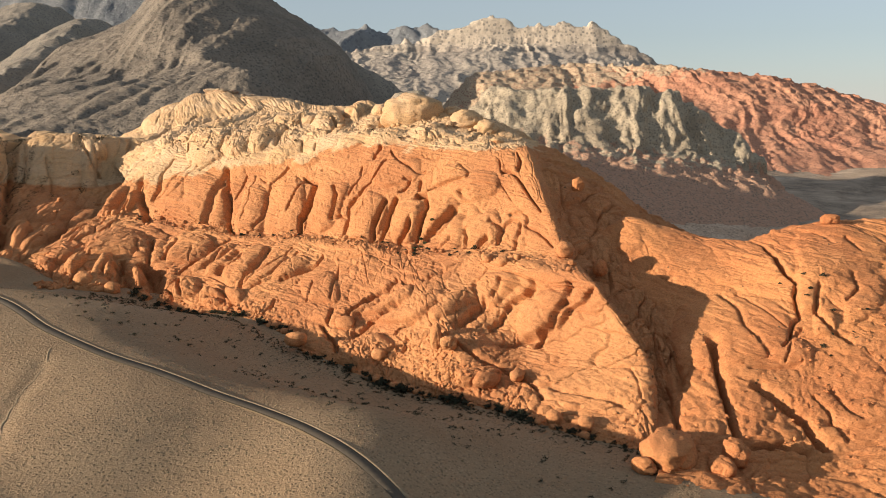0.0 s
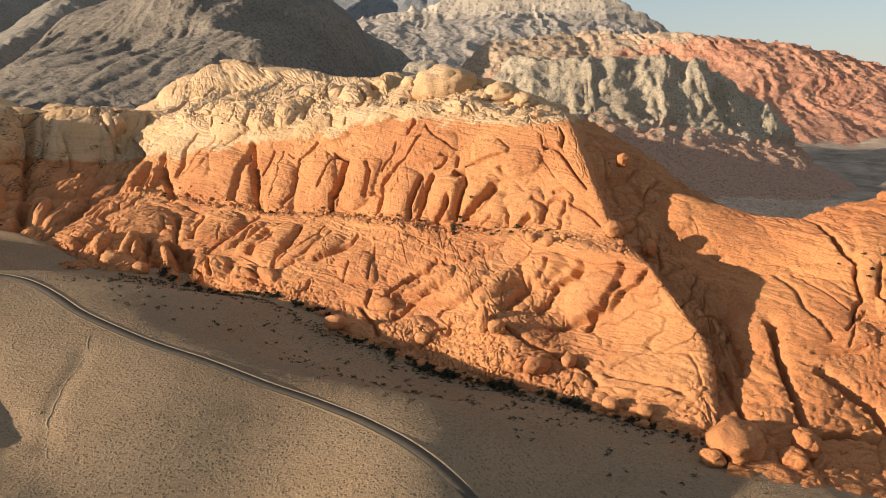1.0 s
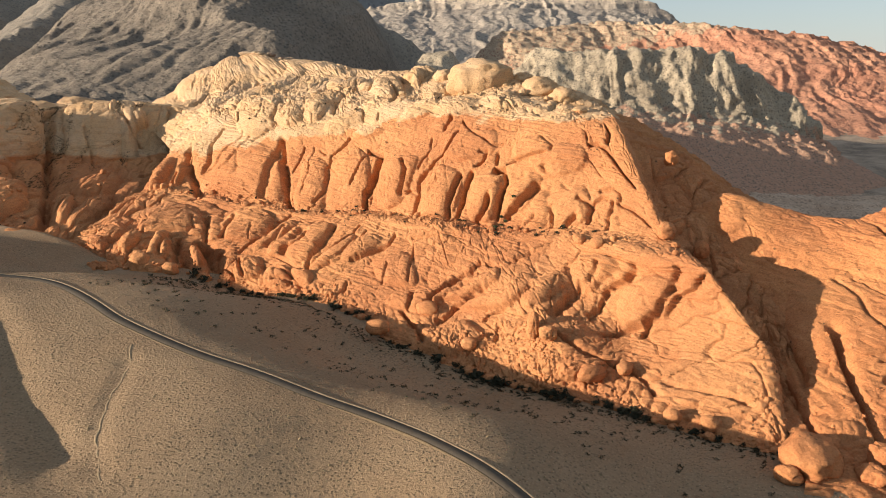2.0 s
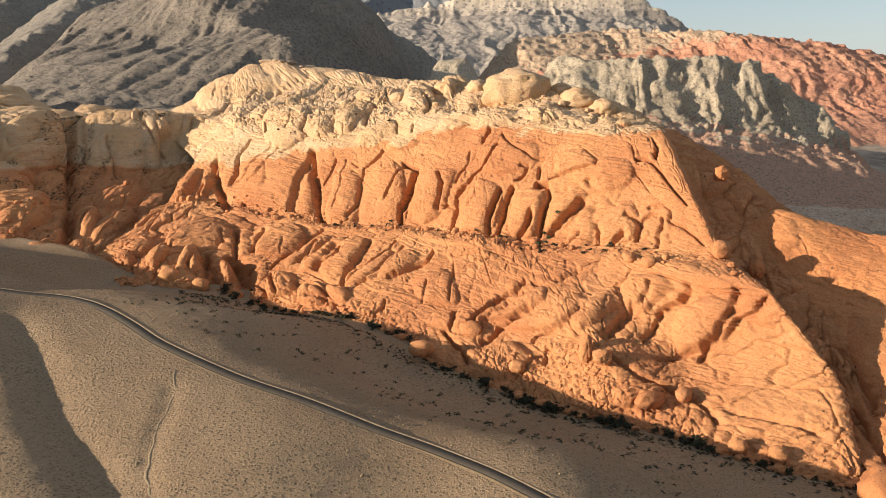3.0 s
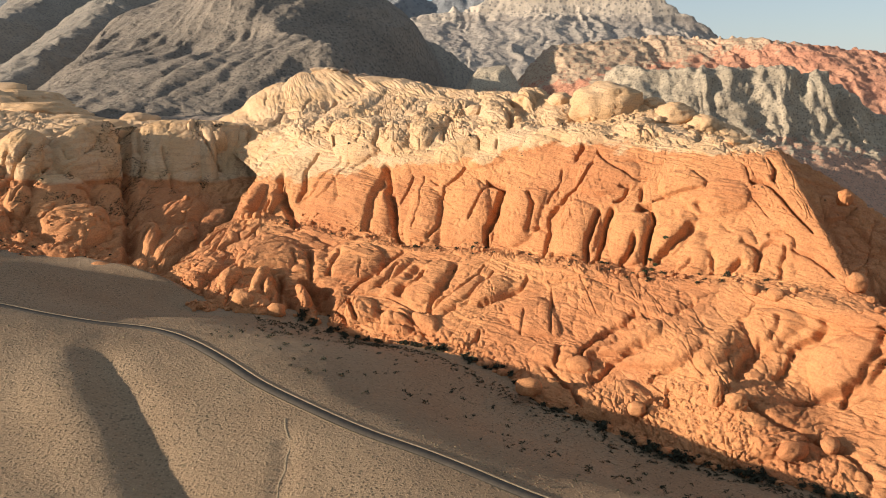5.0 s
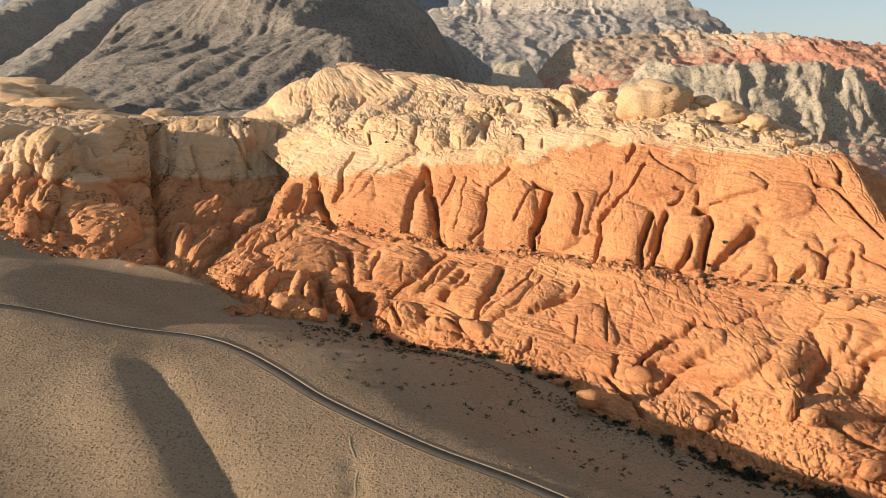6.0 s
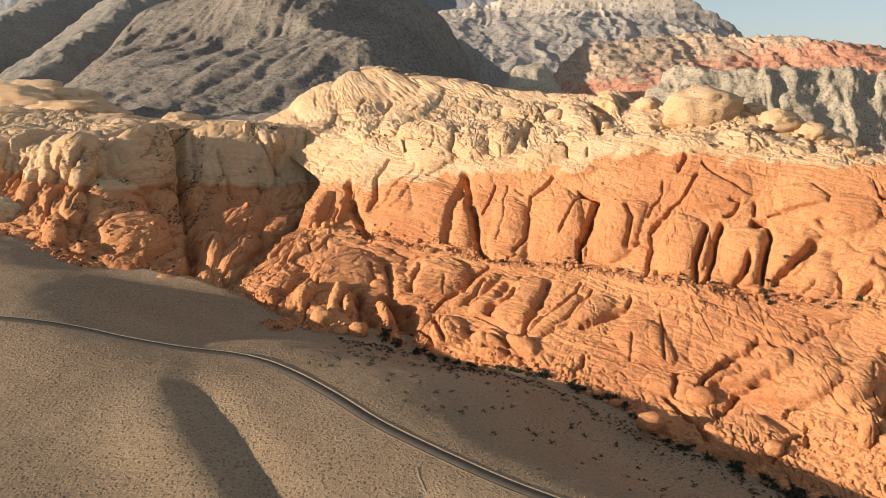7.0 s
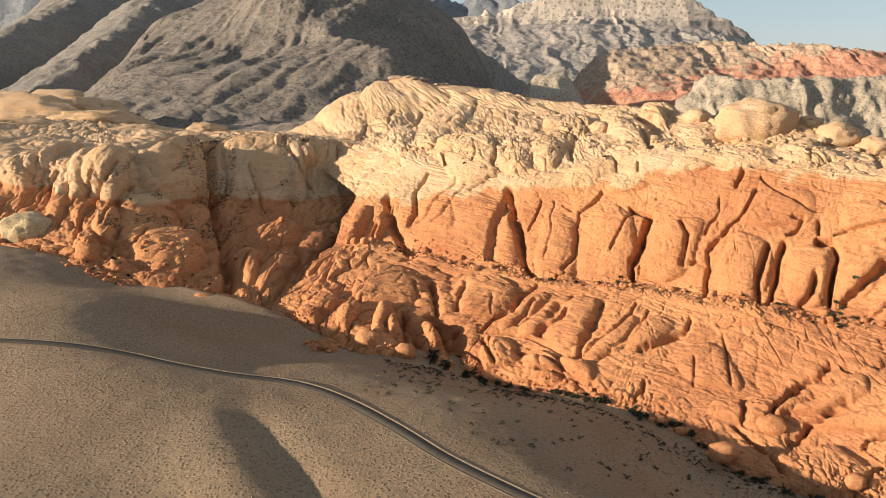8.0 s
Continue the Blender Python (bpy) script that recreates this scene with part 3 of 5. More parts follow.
FAR_FOOT = [(-2600, 3700, 120), (-1700, 3700, 120), (-1200, 3700, 120), (-800, 3800, 120), (-500, 3800, 120), (-100, 3800, 120), (300, 3800, 120)]
FAR_CREST = [(-2600, 4300, 900), (-1500, 4300, 830), (-980, 4300, 630), (-640, 4300, 440), (-374, 4300, 443), (-123, 4300, 440), (300, 4300, 380)]
FAR_BACK = [(-2600, 4600, 200), (-1700, 4600, 200), (-1000, 4600, 200), (-640, 4600, 200), (-374, 4600, 200), (-123, 4600, 200), (300, 4600, 200)]
distant = Loft(seated([FAR_FOOT, FAR_CREST, FAR_BACK]), (20.0, 60.0), 18.0)

# -- an unseen hill out to the west, added to cast shade on the cliff --
WEST_FOOT = [(-1200, 250, 40), (-1050, 400, 40), (-980, 450, 40), (-950, 500, 42), (-930, 560, 42), (-920, 610, 45), (-920, 670, 45), (-950, 800, 60), (-980, 980, 70)]
WEST_CREST = [(-1350, 300, 96), (-1160, 430, 122), (-1115, 470, 131), (-1115, 510, 143), (-1115, 560, 157), (-1115, 612, 169), (-1118, 662, 160), (-1160, 800, 125), (-1220, 960, 118)]
WEST_BACK = [(-1550, 350, 50), (-1480, 500, 50), (-1450, 550, 50), (-1440, 590, 50), (-1430, 640, 50), (-1430, 690, 60), (-1430, 740, 60), (-1440, 860, 70), (-1450, 1000, 70)]
west = Loft(seated([WEST_FOOT, WEST_CREST, WEST_BACK]), 12.0, 12.0)
# -- clefts and joints of the rock, each with its width, depth and run --
CLEFTS_CREST_WEST = [
    (1.5, 3, 98, 260, 87, 258),
    (2, 4, 106, 260, 95, 251, 91, 231),
    (0.8, 1.5, 125, 272, 123, 255, 116, 239),
    (1.5, 3, 142, 276, 138, 259, 132, 244),
    (1.5, 2.5, 67, 295, 48, 293, 32, 288),
    (1.2, 2, 88, 288, 59, 274, 47, 271),
]
CLEFTS_CREST_WEST_MORE = [
    (1.2, 2.5, 32, 256, 22, 252, 9, 246),
    (2, 4, 133, 396, 112, 378, 99, 345, 90, 331),
    (1.5, 3, 91, 382, 78, 350, 56, 364, 42, 333),
    (0.8, 1.5, 45, 441, 42, 409),
    (3, 4, 167, 272, 180, 272),
    (1, 2, 113, 208, 123, 221, 132, 233),
]
CLEFTS_CREST_EAST = [
    (3, 5, 293, 301, 295, 281, 283, 247),
    (1.2, 2.5, 253, 237, 254, 230, 250, 222),
    (0.8, 2, 269, 230, 267, 220),
    (0.8, 1.5, 243, 227, 231, 225, 221, 227),
    (2.5, 4, 217, 261, 211, 248),
    (2, 3, 207, 288, 239, 265),
    (1.5, 3, 252, 312, 254, 290),
    (1, 2, 299, 233, 311, 227, 322, 222),
]
CLEFTS_CREST_EAST_MORE = [
    (0.8, 1.5, 378, 254, 392, 251),
    (1, 2, 346, 223, 368, 227, 396, 239, 420, 250),
    (1.5, 2, 401, 252, 407, 247),
    (3, 5, 439, 356, 446, 345, 455, 345),
    (3, 4, 457, 316, 475, 314),
    (2, 3, 431, 244, 433, 238),
    (2.5, 3, 499, 259, 516, 297),
]
CLEFTS_FACE_WEST = [
    (5, 9, 41, 198, 62, 170, 81, 154, 95, 126),
    (4, 5, 58, 158, 60, 140),
    (2.5, 4, 76, 217, 77, 199, 86, 173, 85, 165),
    (0.8, 1.5, 103, 215, 97, 197, 95, 172, 88, 163),
    (0.8, 1.5, 109, 212, 106, 195, 104, 175, 100, 169),
    (0.6, 1, 104, 194, 111, 173, 111, 169),
    (5, 5, 138, 215, 134, 198, 131, 178, 131, 167, 132, 150),
]
CLEFTS_FACE_WEST_MORE = [
    (4.5, 8, 137, 213, 139, 185, 146, 170, 153, 153, 165, 135),
    (1.2, 2, 171, 206, 162, 194, 156, 182, 153, 176),
    (0.7, 1.3, 183, 205, 177, 192, 177, 175, 174, 164, 172, 158),
    (1.5, 3, 225, 207, 211, 199, 200, 194),
    (1.2, 2.5, 199, 192, 195, 176, 193, 161, 187, 152, 181, 138),
    (1, 1.5, 188, 200, 193, 195),
    (1, 2, 253, 192, 240, 182, 225, 170, 220, 165),
]
CLEFTS_FACE_MIDDLE = [
    (4, 8, 249, 193, 265, 188, 254, 171, 244, 164, 235, 157, 230, 144),
    (2.5, 4, 289, 182, 292, 175, 288, 166, 285, 161),
    (1.2, 2, 316, 203, 316, 193, 308, 181, 305, 176),
    (1.8, 3.5, 350, 207, 343, 194, 323, 180, 311, 172, 304, 168),
    (2.5, 5, 304, 166, 304, 160, 299, 151, 297, 125),
    (1, 2, 284, 160, 295, 163, 304, 160),
]
CLEFTS_FACE_MIDDLE_MORE = [
    (0.7, 1, 274, 201, 283, 201, 292, 199),
    (3, 4, 336, 219, 329, 211),
    (1.2, 2.5, 353, 216, 364, 208, 378, 204, 388, 201, 399, 201),
    (1.8, 3, 378, 194, 385, 194, 381, 185, 375, 181),
    (2.5, 3, 395, 194, 396, 184),
]
CLEFTS_FACE_FINS = [
    (3, 7, 361, 172, 356, 164, 352, 158, 350, 136),
    (2.5, 7, 373, 175, 369, 168, 366, 160, 362, 151, 357, 132),
    (3, 7, 395, 179, 406, 179, 413, 172, 409, 166, 406, 158, 406, 150),
    (4, 5, 394, 161, 390, 152, 384, 146),
    (2.5, 3, 438, 183, 440, 180),
    (3, 6, 435, 170, 433, 166, 427, 158, 419, 152),
    (1, 2, 436, 209, 442, 203, 441, 197, 431, 194, 417, 187, 409, 184),
    (0.6, 1, 371, 210, 394, 213, 414, 213),
    (0.6, 1, 428, 172, 438, 175, 447, 174, 455, 168),
]
CLEFTS_FACE_EAST = [
    (1, 2, 434, 139, 438, 149, 439, 152),
    (1.8, 3.5, 462, 164, 471, 162, 475, 159, 474, 149),
    (1.5, 2.5, 474, 160, 477, 164, 481, 167, 484, 167),
    (1, 2.5, 488, 166, 488, 162, 486, 155, 485, 144),
    (1.2, 2.8, 492, 165, 499, 163, 505, 160, 509, 156),
    (1, 2, 479, 170, 488, 174, 493, 172, 493, 167),
    (1.2, 2.5, 447, 158, 449, 153, 449, 142),
]
CLEFTS_FACE_EAST_MORE = [
    (3.5, 4, 457, 141, 460, 150, 462, 152),
    (1.8, 4, 469, 206, 481, 206, 488, 203, 492, 198, 497, 190, 501, 184, 505, 179),
    (2.2, 3.5, 498, 221, 500, 215, 492, 209),
    (2, 2, 470, 215, 469, 210),
    (0.7, 1.2, 461, 185, 464, 194),
    (0.6, 1.2, 465, 194, 471, 187, 479, 179),
]
CLEFTS_SLAB_WEST = [
    (1, 2.5, 104, 83, 108, 73, 108, 70),
    (2.2, 5, 111, 89, 117, 69, 121, 52),
    (1.8, 3.5, 126, 94, 127, 79, 130, 63),
    (0.6, 1, 144, 84, 152, 63),
    (2.2, 4, 168, 118, 163, 87, 167, 71, 156, 61, 149, 42),
    (1.5, 3, 175, 89, 175, 69, 173, 57),
    (2, 4, 195, 86, 193, 72, 188, 63, 186, 51),
]
CLEFTS_SLAB_WEST_MORE = [
    (4, 3, 190, 86, 188, 76),
    (2.2, 4.5, 211, 99, 209, 81, 207, 62, 207, 37),
    (1.2, 3, 234, 104, 225, 82, 215, 62, 211, 48, 207, 36),
    (1, 2, 248, 98, 233, 78, 223, 59, 216, 41),
    (1, 2, 146, 40, 166, 43, 181, 46, 193, 42, 206, 36),
    (2, 4, 178, 32, 191, 33, 202, 30, 211, 25),
]
CLEFTS_SLAB_MIDDLE = [
    (1.2, 2.5, 142, 25, 158, 16, 149, 12),
    (1, 2, 161, 27, 157, 37),
    (1.5, 3, 192, 23, 201, 25, 203, 25),
    (1.5, 3, 246, 38, 247, 33, 243, 27),
    (2, 4, 281, 100, 277, 90, 265, 82, 252, 74, 237, 65),
    (1.2, 2, 301, 92, 297, 74, 295, 59),
]
CLEFTS_SLAB_MIDDLE_MORE = [
    (0.8, 1.6, 277, 71, 276, 60, 275, 47),
    (1.2, 3, 378, 92, 363, 83, 348, 76, 328, 65, 311, 44),
    (2, 4, 346, 74, 324, 62, 309, 42),
    (1.5, 2.5, 396, 92, 383, 91),
    (1, 2, 436, 103, 420, 96, 406, 95),
    (2.2, 4, 370, 74, 358, 66, 342, 53, 325, 40, 316, 33),
]
CLEFTS_SLAB_EAST = [
    (1, 2.2, 422, 81, 403, 76, 385, 66, 372, 58, 363, 47),
    (2.5, 3, 300, 50, 297, 41),
    (1, 1.5, 300, 100, 353, 111, 375, 109),
    (1, 2, 478, 102, 474, 94, 460, 87, 453, 85),
    (3, 5, 454, 85, 444, 80, 432, 73, 423, 68),
    (2, 4, 490, 106, 490, 101, 484, 93, 478, 89, 468, 83),
]
CLEFTS_SLAB_EAST_MORE = [
    (0.8, 1.5, 490, 106, 487, 109, 480, 110),
    (2.2, 3.5, 466, 81, 455, 74, 448, 70),
    (1.5, 4, 507, 115, 502, 101, 499, 92, 493, 83, 488, 76, 481, 70, 477, 62),
    (1.3, 3.5, 521, 113, 511, 102, 507, 94, 499, 88, 495, 82, 490, 76),
    (0.5, 1, 495, 103, 499, 99, 501, 94, 502, 83),
    (2, 3, 478, 68, 472, 66, 458, 61, 451, 59),
]
CLEFTS_NOOK = [
    (9, 11, 118, 49, 124, 41, 132, 26),
    (5, 7, 102, 43, 110, 35, 115, 21),
    (3, 5, 151, 34, 166, 20),
]
CLEFTS_FOOT = [
    (3, 6, 103, 53, 109, 14),
    (5, 8, 131, 40, 136, 14),
    (2.2, 3.5, 299, 46, 296, 35),
    (2.5, 5, 292, 31, 303, 21, 306, 15),
    (1, 2, 368, 38, 355, 26, 340, 16),
    (2, 3.5, 373, 44, 368, 33),
    (2.2, 3.5, 420, 52, 436, 41, 452, 37, 472, 31, 479, 23),
    (1.5, 2.2, 483, 29, 496, 27, 508, 25),
]
CLEFTS_EAST_HIGH = [
    (2.5, 6, 126, 263, 126, 249, 119, 238, 109, 211, 110, 195),
    (1.5, 4, 110, 195, 103, 181, 96, 167, 86, 161, 71, 146),
    (1, 2.2, 60, 200, 62, 181, 60, 165, 62, 149, 63, 139),
    (0.8, 1.5, 68, 198, 73, 181, 77, 169, 82, 162),
    (0.7, 1.2, 176, 247, 174, 239, 171, 232),
    (1, 2, 185, 236, 176, 221),
    (2, 4, 124, 187, 109, 169, 107, 160, 109, 149, 115, 133),
    (1.2, 2, 154, 193, 147, 177, 134, 169),
    (0.8, 1.5, 93, 158, 79, 152, 70, 132),
]
CLEFTS_EAST_LOW = [
    (2, 5, 6, 149, 7, 123, 9, 102, 10, 91),
    (2.5, 5, 15, 179, 15, 161, 15, 137, 14, 131),
    (5, 9, 41, 161, 36, 137, 35, 117, 36, 100, 37, 83),
    (4, 8, 54, 119, 60, 110, 71, 99, 76, 93, 84, 78),
    (3, 5, 45, 79, 60, 81, 74, 75),
    (1.5, 2, 81, 129, 66, 129, 54, 131),
    (1, 2, 96, 109, 100, 97, 105, 90),
    (1, 2, 85, 107, 92, 97, 96, 81),
]
CLEFTS_WALL = [
    (1.6, 3, 328, 170, 333, 150, 340, 129, 347, 121),
    (2, 4, 357, 181, 369, 169, 383, 157),
    (1.6, 3, 184, 246, 221, 220, 250, 177, 254, 164),
    (0.8, 1.5, 261, 190, 268, 180, 267, 171, 261, 167),
    (2.5, 5, 224, 179, 212, 149, 203, 125, 203, 106, 205, 76),
    (2, 4, 207, 172, 195, 135, 187, 121, 187, 105),
]
CLEFTS_WALL_MORE = [
    (2, 3.5, 241, 162, 229, 137, 225, 116, 225, 104),
    (7.5, 11, 289, 201, 295, 171, 295, 140, 315, 109, 328, 58, 339, 30),
    (1.2, 3, 310, 172, 311, 152),
    (1, 2, 278, 150, 287, 139),
    (2.5, 4, 267, 126, 276, 124, 285, 98),
    (2, 4, 164, 176, 155, 142, 158, 123),
]
CLEFTS_WALL_FOOT = [
    (2, 3, 148, 126, 146, 111, 149, 98),
    (3, 4, 403, 210, 406, 177, 414, 168),
    (2, 3, 344, 51, 345, 38, 347, 30),
    (2, 3, 394, 102, 411, 108, 417, 66),
    (1.5, 3, 259, 102, 256, 74, 251, 73),
    (2, 4, 241, 104, 240, 85, 241, 56),
    (1.2, 2, 149, 229, 152, 214, 161, 182),
]

# -- rounded bodies of the cliff and the caprock --
BULGES_WALL = [
    (266, 178, 4, -40, 21, -1, 13),
    (214, 176, 2, -41, 25, -8, 11),
    (188, 165, 2, -51, 10, -5, 9),
    (178, 133, 4, -29, 9, -4, 8),
    (338, 170, 3, -41, 29, -1, 8),
    (367, 167, 8, -39, 12, 0, 9),
    (256, 115, 20, 1, 6, -36, 7),
    (282, 72, 29, 3, 11, -38, 12),
    (229, 106, 13, 1, 6, -24, 8),
]
BULGES_FOOT = [
    (218, 70, 12, 3, 6, -32, 7),
    (199, 118, 5, 4, 7, -12, 6),
    (362, 79, 25, 2, 10, -20, 9),
    (346, 46, 10, -1, 8, -16, 9),
    (284, 28, 22, 4, 4, -9, 5),
    (250, 38, 6, 4, 1, -10, 4),
    (125, 162, 16, 1, 12, -28, 8),
    (145, 215, 2, 21, 11, -33, 7),
    (133, 182, 11, -4, 1, -17, 6),
    (185, 300, 14, -18, -7, -81, 5),
]
BULGES_CAP_W = [
    (116, 256, 19, 38, 18, -17, 6),
    (159, 260, 20, 20, 16, -12, 5),
    (83, 421, 32, 41, 10, -71, 8),
    (47, 439, 18, 23, 10, -92, 7),
    (126, 439, 36, 18, -11, -69, 5),
    (133, 355, 48, 61, 4, -21, 4),
    (103, 306, 22, 40, 5, -13, 3.5),
    (72, 304, 24, 36, 6, -19, 3.5),
    (32, 340, 15, 17, 2, -19, 3.5),
    (194, 260, 14, 13, 9, -13, 5),
    (216, 280, 16, 16, 6, -15, 4),
]
BULGES_CAP_M = [
    (243, 310, 27, 11, -1, -34, 5),
    (290, 306, 19, 11, -6, -38, 7),
    (344, 344, 15, 6, -20, -32, 7),
    (281, 242, 32, 11, -1, -20, 4),
    (232, 229, 32, 7, 3, -12, 3.5),
    (250, 210, 20, 1, 0, -4, 3),
    (346, 243, 31, 7, -8, -22, 4),
    (309, 239, 22, 11, -3, -18, 4),
    (344, 293, 21, 6, -14, -26, 4),
    (401, 256, 29, 2, -6, -13, 4),
]
BULGES_SLAB_M = [
    (201, 73, 6, 30, 8, -6, 4),
    (220, 66, 14, 26, 6, -5, 4),
    (246, 79, 19, 16, 10, -4, 4),
    (284, 67, 18, 9, 5, -15, 4),
    (318, 55, 34, 23, 7, -4, 5),
    (358, 71, 35, 19, 5, -2, 4),
    (384, 70, 45, 17, 5, -4, 4),
    (426, 81, 30, 13, 3, -4, 4),
    (469, 96, 17, 8, -2, -9, 6),
    (486, 84, 15, 16, 4, -6, 6),
    (327, 23, 34, 14, 10, -7, 6),
    (288, 12, 11, 10, 5, -6, 5),
    (437, 27, 15, 4, 1, -7, 5),
]
BULGES_SLAB_W = [
    (86, 78, 22, 6, 4, -17, 5),
    (142, 85, 18, 6, 9, -27, 5),
    (172, 74, 6, 27, 5, -4, 4),
    (186, 74, 7, 28, 5, -4, 4),
    (196, 83, 6, 21, 5, -5, 4),
    (40, 54, 13, 9, 8, -9, 5),
    (68, 44, 8, 11, 7, -5, 5),
    (92, 43, 4, 17, 4, -3, 5),
]
BULGES_BASE_W = [
    (100, 37, 3, 10, 3, -2, 5),
    (92, 20, 15, -1, 1, -9, 6),
    (33, 39, 10, 0, 3, -8, 5),
    (121, 34, 5, -10, 3, 2, 6),
    (165, 26, 12, 8, 6, -9, 6),
    (192, 26, 10, 1, 2, -9, 6),
    (48, 15, 15, 1, 2, -6, 5),
    (208, 33, 9, 0, 2, -7, 5),
]
BULGES_CLIFF = [
    (118, 171, 10, -34, 27, 4, 5),
    (180, 165, 0, -30, 16, -2, 4.5),
    (222, 167, -10, -30, 24, -3, 4.5),
    (278, 167, -19, -21, 16, -1, 4.5),
    (335, 158, -15, -19, 24, -2, 5),
    (391, 161, -4, -16, 17, -1, 5),
    (427, 164, -8, -12, 7, -1, 4.5),
    (429, 199, 15, 2, 1, -10, 3.5),
    (363, 198, 26, 7, 7, -13, 3.5),
    (448, 190, 17, 5, 3, -14, 3.5),
    (457, 157, 16, 3, 2, -13, 4),
    (440, 152, -3, -15, 7, -3, 4),
]
BULGES_EAST = [
    (54, 166, 35, -3, -7, -29, 7),
    (75, 237, 44, -20, -9, -25, 3.5),
    (156, 214, 37, 6, -26, -39, 5),
    (109, 176, 9, -3, -4, -8, 5),
    (108, 156, 7, -3, -5, -10, 5),
    (76, 143, 16, -7, -3, -14, 5),
    (144, 169, 17, 5, -13, -20, 4),
    (28, 248, 14, 2, -5, -10, 4),
]
BULGES_NOOK = [
    (375, 41, 14, 12, 13, -9, 7),
    (400, 68, 14, 7, 4, -12, 7),
    (346, 45, 9, -1, 5, -9, 5),
]

# ---- end of shapes ----


# ---- building ----
def sheet(name, P, material, parent=None, label=""):
    """One smooth mesh over a grid of places."""
    rows, cols = P.shape[:2]
    at = np.arange(rows * cols).reshape(rows, cols)
    quads = np.stack([at[:-1, :-1], at[:-1, 1:], at[1:, 1:], at[1:, :-1]], -1).reshape(-1, 4)
    mesh = bpy.data.meshes.new(name)
    mesh.vertices.add(rows * cols)
    mesh.vertices.foreach_set("co", P.astype(np.float32).ravel())
    mesh.loops.add(quads.size)
    mesh.loops.foreach_set("vertex_index", quads.astype(np.int32).ravel())
    mesh.polygons.add(len(quads))
    mesh.polygons.foreach_set("loop_start", np.arange(0, quads.size, 4, dtype=np.int32))
    mesh.polygons.foreach_set("use_smooth", np.ones(len(quads), bool))
    mesh.update(calc_edges=True)
    mesh.materials.append(material)
    ob = new(name, mesh)
    ob.parent = parent
    return tagged(ob, label)


def uneven_axis(inner, step, outer, growth=1.09):
    """Even steps over the inner span, growing steps out to the outer one."""
    a, b = inner
    values = list(np.arange(a, b + step / 2, step))
    s = step
    while values[-1] < outer[1]:
        s = min(s * growth, 150)
        values.append(values[-1] + s)
    s = step
    while values[0] > outer[0]:
        s = min(s * growth, 150)
        values.insert(0, values[0] - s)
    return np.array(values)


ROAD = [(-560, 505), (-470, 502), (-413, 500), (-363, 501), (-335, 497), (-309, 494), (-286, 494), (-269, 487), (-252, 473), (-231, 452), (-206, 427),
        (-168, 400), (-134, 382), (-105, 364), (-82, 351), (-62, 336), (-47, 321), (-33, 306), (-18, 291), (10, 264), (40, 235), (80, 190)]
road_line = spline(np.array(ROAD, float), [12] * (len(ROAD) - 1), 0.5)


def road_distance(x, y):
    best = np.full(x.shape, 1e9)
    for a, b in zip(road_line[:-1], road_line[1:]):
        box = (x > min(a[0], b[0]) - 22) & (x < max(a[0], b[0]) + 22) & (y > min(a[1], b[1]) - 22) & (y < max(a[1], b[1]) + 22)
        if box.any():
            d = b - a
            t = np.clip(((x[box] - a[0]) * d[0] + (y[box] - a[1]) * d[1]) / (d @ d), 0, 1)
            best[box] = np.minimum(best[box], np.hypot(x[box] - a[0] - t * d[0], y[box] - a[1] - t * d[1]))
    return best


def ground_detail(x, y):
    rough = 0.7 * fbm(x / 60, y / 60, 0.5, 3) + 0.35 * fbm(x / 7, y / 7, 1.5, 3) + ramp(y, 640, 760) * (5.0 * fbm(x / 90, y / 90, 3.5, 4) + 6.0 * (ridged(x / 110, y / 110, 4) - 0.8))
    return rough * (1 - 0.85 * np.exp(-(road_distance(x, y) / 8.0) ** 2))


gx, gy = np.meshgrid(uneven_axis((-500, 160), 2.3, (-4800, 4800), 1.06), uneven_axis((220, 640), 2.1, (-4000, 4900), 1.045))
gz = ground_height(gx, gy) + ground_detail(gx, gy)
ground = sheet("ground", np.stack([gx, gy, gz], -1), SOIL)
tagged(ground, "dry brown stony desert ground with low scrub", "ground", kind="structure")

side = np.gradient(road_line, axis=0)
side = np.stack([-side[:, 1], side[:, 0]], 1) / np.linalg.norm(side, axis=1)[:, None]
def ribbon(name, profile, line, across, material):
    """A strip that follows the road: offsets from its middle and heights."""
    rows = []
    for off, lift in profile:
        q = line + off * across
        rows.append(np.stack([q[:, 0], q[:, 1], ground_height(line[:, 0], line[:, 1]) + 0.3 + lift], 1))
    return sheet(name, np.array(rows)[::-1], material)


road = ribbon("road", ((-2.9, -0.9), (-2.45, 0.02), (0.0, 0.10), (2.45, 0.02), (2.9, -0.9)), road_line, side, ASPHALT)
tagged(road, "narrow grey asphalt road along the brown ridge", "road", kind="structure")
verge = ribbon("road_verge", ((-4.4, -1.3), (-3.2, -0.25), (-2.5, -0.02), (-2.4, -0.6)), road_line, side, SHOULDER)
tagged(verge, "brown earth shoulder beside the road", "verge", kind="structure")
verge = ribbon("road_verge", ((2.4, -0.6), (2.5, -0.02), (3.3, 0.12), (3.8, 0.05), (4.8, -1.0)), road_line, side, GRAVEL)
tagged(verge, "pale gravel verge beside the road", "verge", kind="structure")


